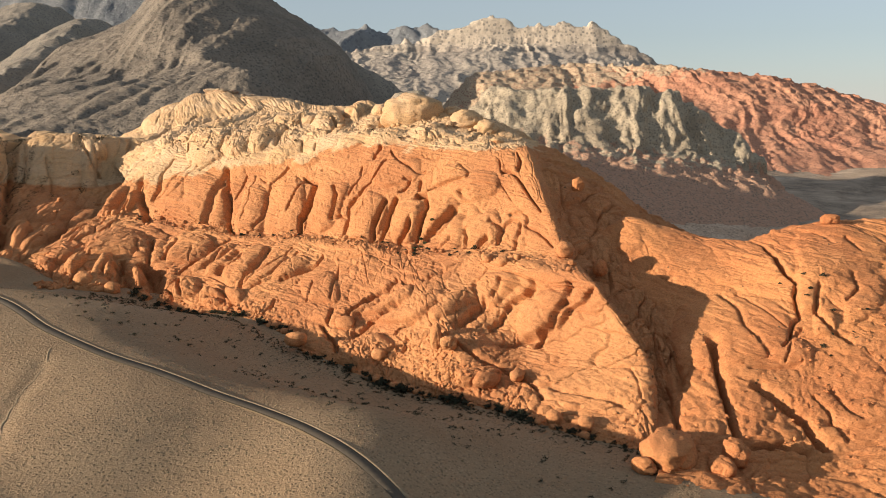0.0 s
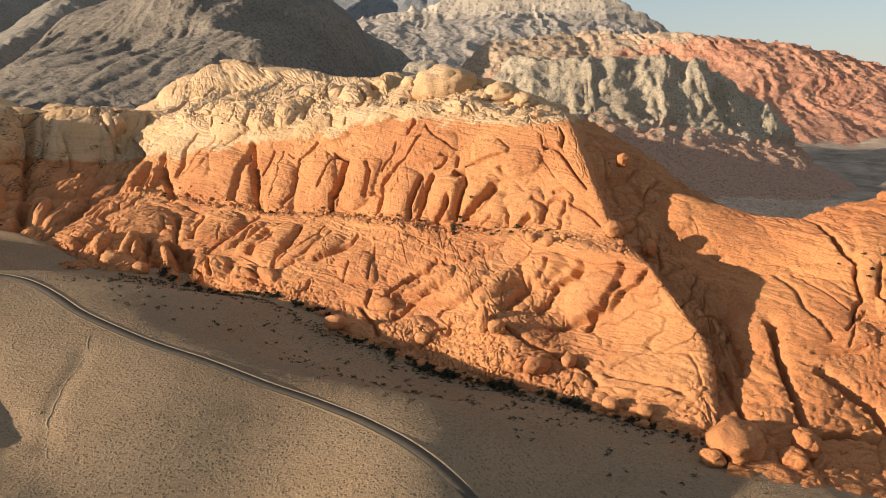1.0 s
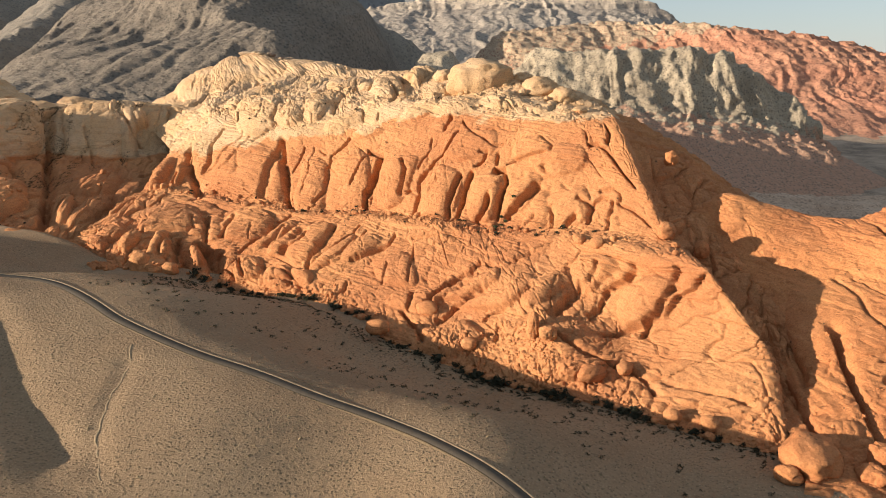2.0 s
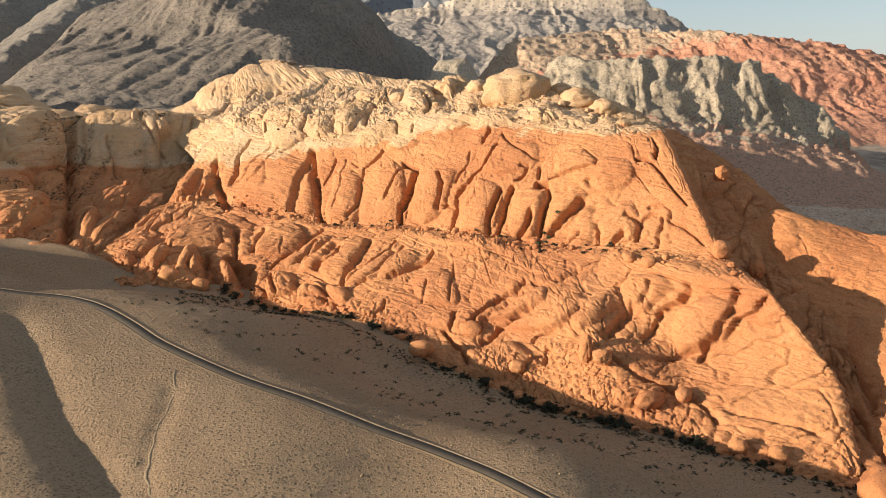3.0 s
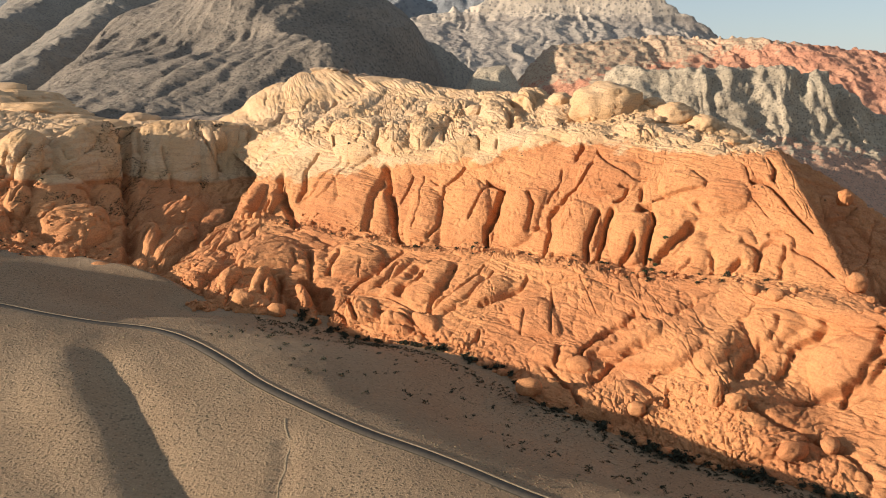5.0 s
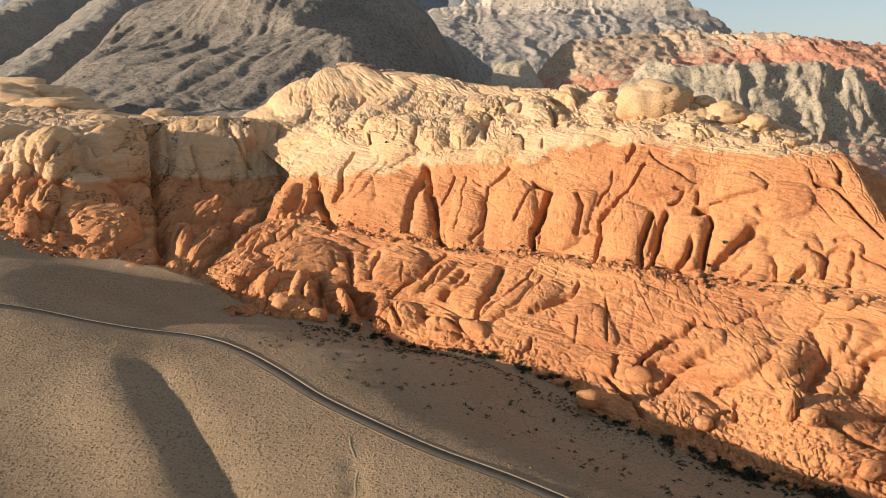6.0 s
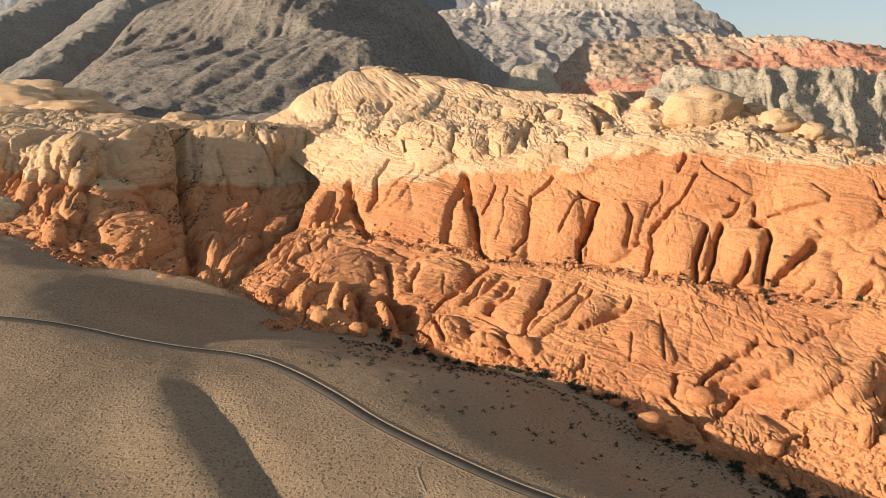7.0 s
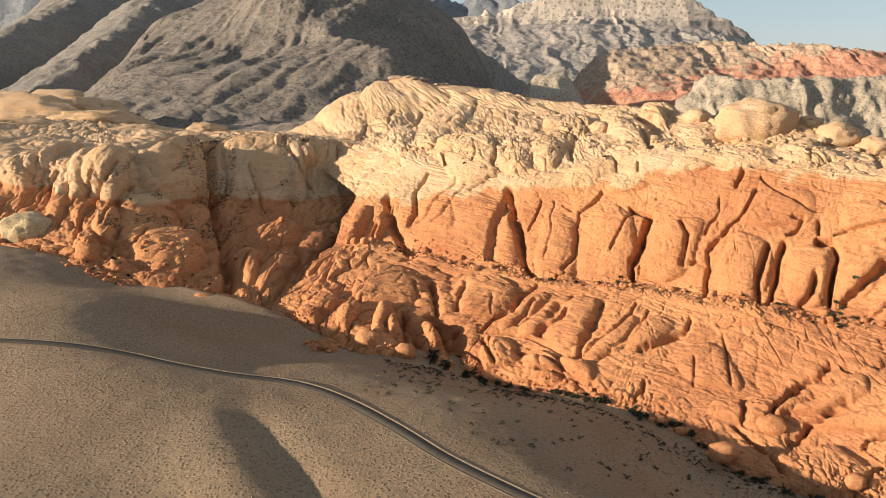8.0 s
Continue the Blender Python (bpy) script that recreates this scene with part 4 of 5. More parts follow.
rill_line = spline(np.array([(-193, 402), (-189, 388), (-187, 374), (-187, 362), (-185, 350), (-182, 338), (-179, 326), (-174, 314), (-168, 300)], float), [10] * 8, 0.5)
rill_side = np.gradient(rill_line, axis=0)
rill_side = np.stack([-rill_side[:, 1], rill_side[:, 0]], 1) / np.linalg.norm(rill_side, axis=1)[:, None]
rows = []
for off, lift in ((-0.9, -0.3), (-0.45, 0.12), (0.45, 0.12), (0.9, -0.3)):
    q = rill_line + (off * (0.8 + 0.7 * perlin(rill_line[:, :1] / 5, rill_line[:, 1:] / 5)) + 1.6 * perlin(rill_line[:, :1] / 8, rill_line[:, 1:] / 8, 4.4)) * rill_side
    rows.append(np.stack([q[:, 0], q[:, 1], ground_height(rill_line[:, 0], rill_line[:, 1]) + ground_detail(rill_line[:, 0], rill_line[:, 1]) + lift], 1))
tagged(sheet("dry_rill", np.array(rows)[::-1], GRAVEL), "thin pale dry rill in the brown ground", "rill", kind="structure")


def thing(name, label, category, group=""):
    return tagged(new(name), label, category, group)


def layers(name, label, category, loft, material, pieces):
    """A rock mass as one thing, its tiers as parts: (part, first guide, last guide, label)."""
    top = thing(name, label, category)
    for part_name, first, last, text in pieces:
        sheet(part_name, loft.P[loft.marks[first]:loft.marks[last] + 1], material, top, text)
    return top


def ledges(x, y, beds):
    """Thin beds that end in small steps, here and there."""
    total = 0.0
    for step, out, seed in ((5.3, 0.95, 1.7), (2.6, 0.6, 6.7), (1.5, 0.3, 3.7)):
        k = beds / step + 0.5 * perlin(x / 30, y / 30, seed)
        k = k - np.floor(k)
        total = total + out * ramp(perlin(x / 26, y / 26, beds / 18 + seed), -0.05, 0.25) * (1 - k) * ramp(k, 0.0, 0.12)
    return total


def creases(x, y, z):
    """Rounded faces that meet in sharp creases, at two sizes, strong in some places and faint in others."""
    a = perlin(x / 26 + 7, y / 26, z / 26)
    b = perlin(x / 15, y / 15 + 3, z / 15)
    bend = 1.5 * perlin(x / 18, y / 18, z / 18 + 9)
    large = np.abs(perlin((x + 0.5 * z) / 11 + bend, y / 11, (z - 0.4 * x) / 9))
    small = np.abs(perlin((x + 0.5 * z) / 4.6 + bend, y / 4.6, (z - 0.4 * x) / 3.8 + 5))
    return 2.0 * ramp(a, -0.25, 0.2) * np.minimum(large, 0.35) + 1.1 * ramp(b, -0.15, 0.2) * np.minimum(small, 0.3)


# the red hill
def rough_rock(loft, big=1.0):
    x, y, z = loft.P[..., 0], loft.P[..., 1], loft.P[..., 2]
    beds = z + 0.12 * x + 3.0 * perlin(x / 45, y / 45, z / 45)
    return (big * (1.5 * fbm(x / 40, y / 40, z / 40, 2) + 0.35 * fbm(x / 11, y / 11, z / 11, 3) + 0.55 * fbm(x / 3.2, y / 3.2, z / 3.2, 2, 0.7) + 0.8 * creases(x, y, z))
            + 0.35 * np.abs(perlin(beds / 3.1, x / 60, y / 60)) + 0.5 * perlin(beds / 7.0, x / 80, y / 80) + ledges(x, y, beds))


def blocks_of(a, b, seed, long, short):
    """Rock split by thin joints into slabs that stand a little above or below each other, less split in some places."""
    whole = ramp(perlin(a / 70, b / 50, seed + 0.3), -0.3, 0.15)
    fine = ramp(perlin(a / 30, b / 24, seed + 5.3), -0.1, 0.25)
    wa, wb = a + 2.2 * perlin(a / 13, b / 13, 2.9) + 0.7 * perlin(a / 4, b / 4, 6.1), b + 1.6 * perlin(a / 13, b / 13, 7.9) + 0.7 * perlin(a / 4, b / 4, 8.1)
    return (0.35 + 0.65 * whole) * (2.3 * slabs(wa / long, wb / short, seed, 0.09) - 1.8) + fine * (1.2 * slabs(wa * 2.3 / long, wb * 2.1 / short, seed + 1, 0.13) - 0.9)


def joint(a, b, seed, width=0.07):
    """Thin wandering cracks: 1 in the crack, 0 beside it."""
    return np.exp(-(perlin(a, b, seed) / width) ** 2)


def cracks(a, b, seed, width):
    """A net of thin straight-sided cracks between slabs: 1 in the crack, 0 beside it."""
    one, two, who = cells(a, b, seed)
    return np.exp(-((two - one) / width) ** 2) * ramp(perlin(a * 0.37, b * 0.37, seed + 0.5), -0.25, 0.1)


def bent(loft, size):
    """The sheet's metres, bent so that nothing runs quite straight."""
    U, V = loft.U, loft.V
    return (U + size * (fbm(U / 34, V / 34, 1.1, 3, 0.6)) + 1.2 * perlin(U / 5, V / 5, 5.5),
            V + size * (fbm(U / 34, V / 34, 9.1, 3, 0.6)) + 1.2 * perlin(U / 5, V / 5, 7.5))


def knob(loft, u, v, across, up, out):
    """A swelling of the rock."""
    r = ((loft.U - u) / across) ** 2 + ((loft.V - v) / up) ** 2
    return out * np.clip(1 - r, 0, 1) ** 0.6


U, V = bent(hill, 9)
tier = hill.v + 0.35 * fbm(hill.U / 28, hill.V / 40, 12.1, 3)
slab = 1 - ramp(tier, 1.9, 2.15)
bench = ramp(tier, 1.9, 2.15) * (1 - ramp(tier, 2.9, 3.15))
face = ramp(tier, 2.9, 3.15) * (1 - ramp(hill.v, 4.8, 5.15))
cap = ramp(hill.v, 4.8, 5.2)
east_side = ramp(hill.u, 5.4, 6.2)
west_side = 1 - ramp(hill.u, 1.3, 2.0)
some = ramp(perlin(hill.U / 45, hill.V / 45, 4.4), -0.22, 0.22)
more = ramp(perlin(hill.U / 24, hill.V / 24, 6.4), -0.2, 0.25)
lean, rise = 0.80 * U + 0.60 * V, -0.60 * U + 0.80 * V
long1, _ = pillows(lean / 58, rise / 17, 1)
long2, _ = pillows(lean / 24, rise / 7, 2)
lump1, _ = pillows(U / 21 + 0.35 * perlin(U / 11, V / 11, 2.2), V / 17, 21)
lump2, _ = pillows(U / 6.5, V / 6, 22)
lump3, _ = pillows(U / 3.2, V / 3.0, 23)
lumps = bulges(hill, BULGES_CAP_W + BULGES_CAP_M + BULGES_SLAB_M + BULGES_SLAB_W + BULGES_BASE_W + BULGES_CLIFF, hill.U + 0.45 * (U - hill.U), hill.V + 0.45 * (V - hill.V))
plain = 1 - 0.75 * ramp(lumps, 0.5, 2.5)
rock1 = slabs(lean / 30, rise / 13, 21, 0.35)
rock2 = slabs(lean / 12, rise / 6.5, 22, 0.35)
body = 0.6 * (slab + bench) * blocks_of(lean, rise, 41, 32, 15)
body = body + 1.1 * lumps + slab * plain * (1 - west_side) * (1 - 0.8 * east_side) * (0.6 * long1 + 0.3 * long2 * more - 0.6)
body = body - slab * (1 - 0.5 * east_side) * (0.6 * joint(lean / 42, rise / 15, 2.5, 0.05) + 0.3 * some * joint(lean / 14, rise / 6, 4.5, 0.05))
body = body + slab * west_side * plain * (5.0 * rock1 + 1.8 * rock2 * more - 4.6)
foot = slab * (1 - ramp(hill.v, 0.35, 0.75)) * (0.35 + 0.65 * more)
body = body + foot * (2.6 * lump2 + 1.0 * lump3 - 2.2) + bench * (0.8 * lump2 + 0.8 * lump3 - 0.9 + 1.6 * lump1 * some)
lean, rise = 0.22 * U + 0.97 * V, 0.97 * U - 0.22 * V
fin1, _ = pillows(rise / 24, lean / 60, 3)
fin2, _ = pillows(rise / 9, lean / 26, 4)
body = body + 0.35 * face * blocks_of(lean, rise, 44, 30, 22)
body = body + face * (plain * (0.5 * fin1 + 0.2 * fin2 * more - 0.4) - 0.3 * joint(U / 22, V / 16, 8.5, 0.04))
lean, rise = 0.82 * U + 0.57 * V, -0.57 * U + 0.82 * V
dome1 = slabs(lean / 55, rise / 22, 5, 0.3)
dome2 = slabs(lean / 26, rise / 11, 6, 0.3)
dome3 = slabs(lean / 13, rise / 7, 7, 0.2)
high = ramp(hill.v, 5.05, 5.5)
body = body + 0.7 * cap * high * blocks_of(lean, rise, 47, 32, 14)
smooth = 1 - 0.45 * ramp(lumps, 0.5, 2.5)
body = body + cap * (0.1 * lumps + smooth * ((0.6 + 2.6 * high) * dome1 + (0.4 + 1.8 * high) * dome2 * (0.2 + 0.8 * some) + (0.2 + 0.8 * high) * dome3 * more * some - 0.8 - 2.2 * high) - 0.7 * joint(lean / 36, rise / 12, 1.5, 0.04) - 0.5 * joint(U / 19, V / 15, 11.5, 0.04))
body = body + ramp(hill.u, 7.6, 8.4) * (2.6 * slabs(U / 9, V / 7, 31, 0.3) + 6.0 * slabs((0.7 * U - 0.7 * V) / 15, (0.7 * U + 0.7 * V) / 30, 32, 0.3) + 1.0 * lump3 * more - 5.0)
body = body + knob(hill, 30, 160, 11, 28, 9.0) + knob(hill, 61, 156, 7, 24, 8.0)
body = body - groove(hill, CLEFTS_FACE_WEST + CLEFTS_FACE_WEST_MORE + CLEFTS_FACE_MIDDLE + CLEFTS_FACE_MIDDLE_MORE + CLEFTS_FACE_FINS + CLEFTS_FACE_EAST + CLEFTS_FACE_EAST_MORE + CLEFTS_CREST_WEST + CLEFTS_CREST_WEST_MORE + CLEFTS_CREST_EAST + CLEFTS_CREST_EAST_MORE
                     + CLEFTS_SLAB_WEST + CLEFTS_SLAB_WEST_MORE + CLEFTS_SLAB_MIDDLE + CLEFTS_SLAB_MIDDLE_MORE + CLEFTS_SLAB_EAST + CLEFTS_SLAB_EAST_MORE + CLEFTS_FOOT + CLEFTS_NOOK)
lean, rise = 0.86 * U + 0.5 * V, -0.5 * U + 0.86 * V
body = body - 1.5 * slab * cracks(lean / 34, rise / 14, 61, 0.035) - 0.6 * slab * some * cracks(lean / 13, rise / 7, 62, 0.06)
lean, rise = 0.16 * U + 0.99 * V, 0.99 * U - 0.16 * V
body = body - 0.9 * face * more * cracks(rise / 17, lean / 15, 64, 0.04)
one, two, who = cells(U / 7, V / 6, 71)
body = body - 1.1 * (slab + face) * np.exp(-(one / 0.16) ** 2) * ramp(who, 0.55, 0.6) * (0.3 + 0.7 * more)
body = body - 1.2 * cap * cracks(U / 16, V / 11, 65, 0.07)
hill.push(body + rough_rock(hill, 0.8))
layers("sandstone_hill", "great red sandstone hill with a cream caprock above brown ground", "rock hill", hill, RED_ROCK, [
    ("lower_slope", 0, 3, "sloping orange-red slabs split by slanting joints"),
    ("upper_cliff", 3, 5, "steep red cliff of rounded fins and dark clefts"),
    ("caprock", 5, 9, "bleached cream sandstone domes")])

# the cliff west of it
U, V = bent(cliff, 8)
foot, top = 1 - ramp(cliff.v, 0.9, 1.3), ramp(cliff.v, 2.75, 3.15)
some = ramp(perlin(cliff.U / 40, cliff.V / 40, 4.4), -0.22, 0.22)
lump1, _ = pillows(U / 20, V / 17, 8)
lump2, _ = pillows(U / 8, V / 7, 9)
fin1, _ = pillows(U / 26, V / 75, 10)
fin2, _ = pillows(U / 9, V / 28, 11)
dome1, _ = pillows(U / 30, V / 26, 12)
wild = 1 - ramp(cliff.U, 200, 250)
body = foot * (5.0 * lump1 + 1.5 * lump2 - 4.4) + (1 - foot) * (1 - top) * ((2.4 + 4.0 * wild) * fin1 + (1.2 + 1.4 * wild) * fin2 - 3.0 - 0.9 * joint(U / 8, V / 30, 6.5))
body = body + top * (4.6 * dome1 + 1.8 * lump2 * some - 4.0) - 0.7 * joint(U / 18, V / 24, 2.5)
lumps = bulges(cliff, BULGES_WALL + BULGES_FOOT + BULGES_NOOK, cliff.U + 0.4 * (U - cliff.U), cliff.V + 0.4 * (V - cliff.V))
body = body * (1 - 0.6 * ramp(lumps, 0.5, 3.0)) + 1.15 * lumps + blocks_of(V + 0.25 * U, U - 0.25 * V, 51, 36, 15)
body = body - groove(cliff, CLEFTS_WALL + CLEFTS_WALL_MORE + CLEFTS_WALL_FOOT)
cliff.push(body + rough_rock(cliff, 0.8))
layers("sandstone_cliff", "broken sandstone cliff, cream above and red below, with a dark cleft", "rock cliff", cliff, RED_ROCK, [
    ("rubble_foot", 0, 1, "rounded red outcrops at the cliff foot"),
    ("cliff_wall", 1, 3, "steep wall, red below and cream above"),
    ("plateau", 3, 6, "bleached cream plateau of low domes")])

# the slopes east of the gully
U, V = bent(east, 9)
some = ramp(perlin(east.U / 50, east.V / 50, 2.2), -0.2, 0.2)
low = 1 - ramp(east.v, 1.2, 2.0)
lean, rise = 0.6 * U - 0.8 * V, 0.8 * U + 0.6 * V
long1, _ = pillows(lean / 60, rise / 26, 13)
long2, _ = pillows(lean / 24, rise / 9, 14)
lump1, _ = pillows(U / 16, V / 13, 15)
lump2, _ = pillows(U / 6, V / 5.5, 16)
body = (1 - low) * (1.5 * long1 + 0.9 * long2 * some - 1.6) + low * (2.2 * lump1 + 1.0 * lump2 - 2.4 + 1.2 * long1)
body = body - 0.6 * joint(lean / 40, rise / 14, 2.5) - 0.4 * some * joint(U / 12, V / 9, 4.5)
body = body + ramp(east.U, 120, 150) * (1 - ramp(east.v, 2.6, 3.2)) * (1.4 * lump2 - 0.8)
lumps = bulges(east, BULGES_EAST, east.U + 0.4 * (U - east.U), east.V + 0.4 * (V - east.V))
body = body * (1 - 0.6 * ramp(lumps, 0.5, 2.5)) + 0.55 * lumps + 0.6 * blocks_of(lean, rise, 54, 34, 16)
body = body - groove(east, CLEFTS_EAST_HIGH + CLEFTS_EAST_LOW)
east.push(body + rough_rock(east, 0.8))
layers("sandstone_slope", "smooth orange sandstone slopes with dark joints and scattered scrub", "rock slope", east, RED_ONLY, [
    ("ledge_field", 0, 2, "rounded orange ledges and outcrops"),
    ("slickrock", 2, 4, "smooth orange slickrock"),
    ("back_slope", 4, 6, "")])


def carve(loft, height, along, down, rough, size=30, spread=0.0, reach=200, upward=True, run=None, sunk=0.5):
    """Gullies that run down the slope, side spurs, and broken rock; the rim stays sunk in the ground."""
    x, y, z = loft.P[..., 0], loft.P[..., 1], loft.P[..., 2]
    rim = ramp(loft.v, 0, sunk) * ramp(loft.v.max() - loft.v, 0, 0.4)
    a, b = (loft.U, loft.V) if run is None else (-run[1] * x + run[0] * y, run[0] * x + run[1] * y)
    wander = a + 0.7 * along * fbm(a / along / 2, b / along / 2, 0.7, 3)
    body = height * (ridged(wander / along, b / down, 4) - 0.9)
    if spread:
        wx, wy = x + 0.3 * reach * fbm(x / reach, y / reach, 4.1, 2), y + 0.3 * reach * fbm(x / reach, y / reach, 6.1, 2)
        body = body + spread * (ridged(wx / reach, wy / reach, 5) - 0.9)
    loft.push(rim * (body + rough * fbm(x / size, y / size, z / size, 4, 0.6)), (0, 0, 1) if upward else None)


def erode(loft, size, depth):
    """Sharp little spurs and crumbled rock over a far slope."""
    x, y, z = loft.P[..., 0], loft.P[..., 1], loft.P[..., 2]
    rim = ramp(loft.v, 0, 0.5) * ramp(loft.v.max() - loft.v, 0, 0.4)
    total, k, a = 0.0, 1.0, 1.0 * size
    bend_x, bend_y = x + 0.5 * size * perlin(x / size / 1.7, y / size / 1.7, 2.2), y + 0.5 * size * perlin(x / size / 1.7, y / size / 1.7, 8.2)
    for i in range(3):
        total = total + k * (0.4 - np.abs(perlin(bend_x / a, bend_y / a, z / a * 0.6 + 3.3 * i)) * 2.0)
        a, k = a * 0.45, k * 0.5
    loft.push(rim * depth * total, (0, 0, 1))


carve(grey, 8.0, 42, 170, 4.0, 16, 6.0, 34, False, None, 2.2)
x, y = valley.P[..., 0], valley.P[..., 1]
k = 2.4 * fbm(x / 150, y / 60, 2.7, 5, 0.55) + (y - 0.15 * x) / 60
inside = ramp(valley.v, 0, 0.6) * ramp(valley.v.max() - valley.v, 0, 0.6)
valley.push(inside * (3.4 * (ramp(k - np.floor(k), 0.0, 0.18) - (k - np.floor(k))) + 2.5 * (ridged(x / 70, y / 45, 4) - 0.9) + 1.2 * fbm(x / 12, y / 8, 1.2, 3)), (0, 0, 1))
carve(ridge, 9.0, 62, 260, 4.0, 18, 4.0, 40)
carve(spur, 9.0, 50, 160, 4.0)
carve(hillock, 12.0, 60, 400, 3.0, 24, 5.0, 70)
carve(peak, 13.0, 62, 520, 2.5, 18, 3.0, 70, True, (-0.3, -0.95))
erode(peak, 30, 2.2)
carve(shoulder, 14.0, 90, 500, 6.0, 40, 10.0, 90, True, (-0.8, -0.6))
carve(outer, 20.0, 120, 600, 6.0, 40, 12.0, 120, True, (-0.8, -0.6))
carve(mesa, 18.0, 110, 700, 4.0, 30, 6.0, 90)
erode(mesa, 42, 5.0)
erode(ridge, 34, 4.5)
erode(grey, 20, 2.6)
carve(distant, 60.0, 260, 900, 18.0, 120, 50.0, 400)
carve(west, 2.0, 150, 300, 3.0)
for loft, step, low in ((mesa, 38.0, 330.0), (ridge, 13.0, 120.0)):
    z = loft.P[..., 2]
    k = (z + 6 * perlin(loft.P[..., 0] / 90, loft.P[..., 1] / 90)) / step
    loft.P[..., 2] = z + ramp(z, low, low + 40) * step * 0.45 * (np.floor(k) + ramp(k - np.floor(k), 0.55, 0.95) - k)
layers("grey_hill", "gullied grey-green hill with pale beds at its foot", "hill", grey, GREY_ROCK, [
    ("apron", 0, 1, "stony apron of pale debris"), ("pale_foot", 1, 2, "pale and reddish beds at the foot"), ("gullied_face", 2, 3, ""), ("back_slope", 3, 4, "")])
layers("valley_floor", "shaded tan valley floor with low rock ledges", "valley floor", valley, VALLEY_ROCK, [("ledges", 0, 4, "")])
layers("red_ridge", "long far red sandstone ridge with a pale crest", "ridge", ridge, FAR_RED, [
    ("apron", 0, 1, "long stony apron"), ("lower_face", 1, 2, "red rock slope"), ("upper_face", 2, 3, "red cliffs below a pale crest"), ("back_slope", 3, 4, "")])
layers("grey_spur", "small grey scrub-covered spur before the red ridge", "hill", spur, GREY_ROCK, [
    ("foot_slope", 0, 1, ""), ("upper_slope", 1, 2, ""), ("back_slope", 2, 3, "")])
layers("dark_mountain", "brown scrub-covered mountain with gullied flanks", "mountain", peak, SLOPE_ROCK, [
    ("apron", 0, 1, "long stony apron"), ("west_flank", 1, 3, "sunlit flank cut by gullies"), ("east_face", 3, 6, "shaded eastern face")])
for loft in (shoulder, outer):
    layers("brown_ridge", "long brown scrub-covered ridge below the mountains", "ridge", loft, RIDGE_ROCK, [
        ("west_flank", 0, 2, "sunlit flank"), ("east_flank", 2, 4, "shaded flank")])
layers("limestone_mountain", "pale banded limestone mountain in the distance", "mountain", mesa, PALE_ROCK, [
    ("foot_slope", 0, 1, "brown foot slopes"), ("upper_slope", 1, 2, "gullied grey slope"), ("upper_cliff", 2, 3, "pale cliffs below the crest"), ("back_slope", 3, 4, "")])
layers("brown_foothill", "brown scrub-covered foothill between the mountains", "hill", hillock, RIDGE_ROCK, [("front_slope", 0, 1, ""), ("back_slope", 1, 2, "")])
layers("blue_mountain", "hazy blue-grey mountain range on the horizon", "mountain", distant, HAZE_BLUE_ROCK, [
    ("front_slope", 0, 1, ""), ("back_slope", 1, 2, "")])
layers("unseen_shade_hill", "unseen brown hill added out west to shade the cliff", "hill", west, SLOPE_ROCK, [("front_slope", 0, 1, ""), ("back_slope", 1, 2, "")])

# ---- loose rock ----
def boulder_mesh(name, material, fine, seed, squareness=0.93):
    bm = bmesh.new()
    bmesh.ops.create_icosphere(bm, subdivisions=fine, radius=1.0)
    p = np.array([v.co[:] for v in bm.verts])
    q = np.sign(p) * np.abs(p) ** squareness
    q *= (1 + 0.26 * fbm(p[:, 0] * 1.3 + seed * 3.7, p[:, 1] * 1.3, p[:, 2] * 1.3 + seed, 3) + 0.05 * fbm(p[:, 0] * 6, p[:, 1] * 6 + seed, p[:, 2] * 6, 2))[:, None]
    q *= (1 - 0.14 * np.exp(-(perlin(p[:, 0] * 1.1 + seed * 1.9, p[:, 1] * 1.1, p[:, 2] * 0.7) / 0.05) ** 2))[:, None]
    beds = 3.4 * q[:, 2] + 0.8 * perlin(p[:, 0] * 1.5, p[:, 1] * 1.5, seed * 0.7)
    steps = beds - np.floor(beds)
    q *= (1 + 0.055 * (1 - steps) * ramp(steps, 0.0, 0.2) - 0.11 * np.minimum(np.abs(perlin(p[:, 0] * 2.6, p[:, 1] * 2.6 + seed, p[:, 2] * 2.6)), 0.3) + 0.03 * perlin(p[:, 0] * 11, p[:, 1] * 11, p[:, 2] * 11))[:, None]
    if fine > 4:
        q *= (1 + 0.05 * ridged(p[:, 0] * 9 + 4 * p[:, 2], p[:, 1] * 9, 3) - 0.05)[:, None]
    for v, c in zip(bm.verts, q):
        v.co = c
        v.co.z = max(v.co.z, -0.75)
    for f in bm.faces:
        f.smooth = True
    mesh = bpy.data.meshes.new(name)
    bm.to_mesh(mesh)
    bm.free()
    mesh.materials.append(material)
    return mesh


def boulder(name, place, size, turn, seed, label, material=None, fine=4, group=""):
    ob = new(name, boulder_mesh(name, material or RED_ROCK, fine, seed))
    ob.matrix_world = pose(*place, 0, 0, turn) @ Matrix.Diagonal((*size, 1))
    return tagged(ob, label, "boulder", group)


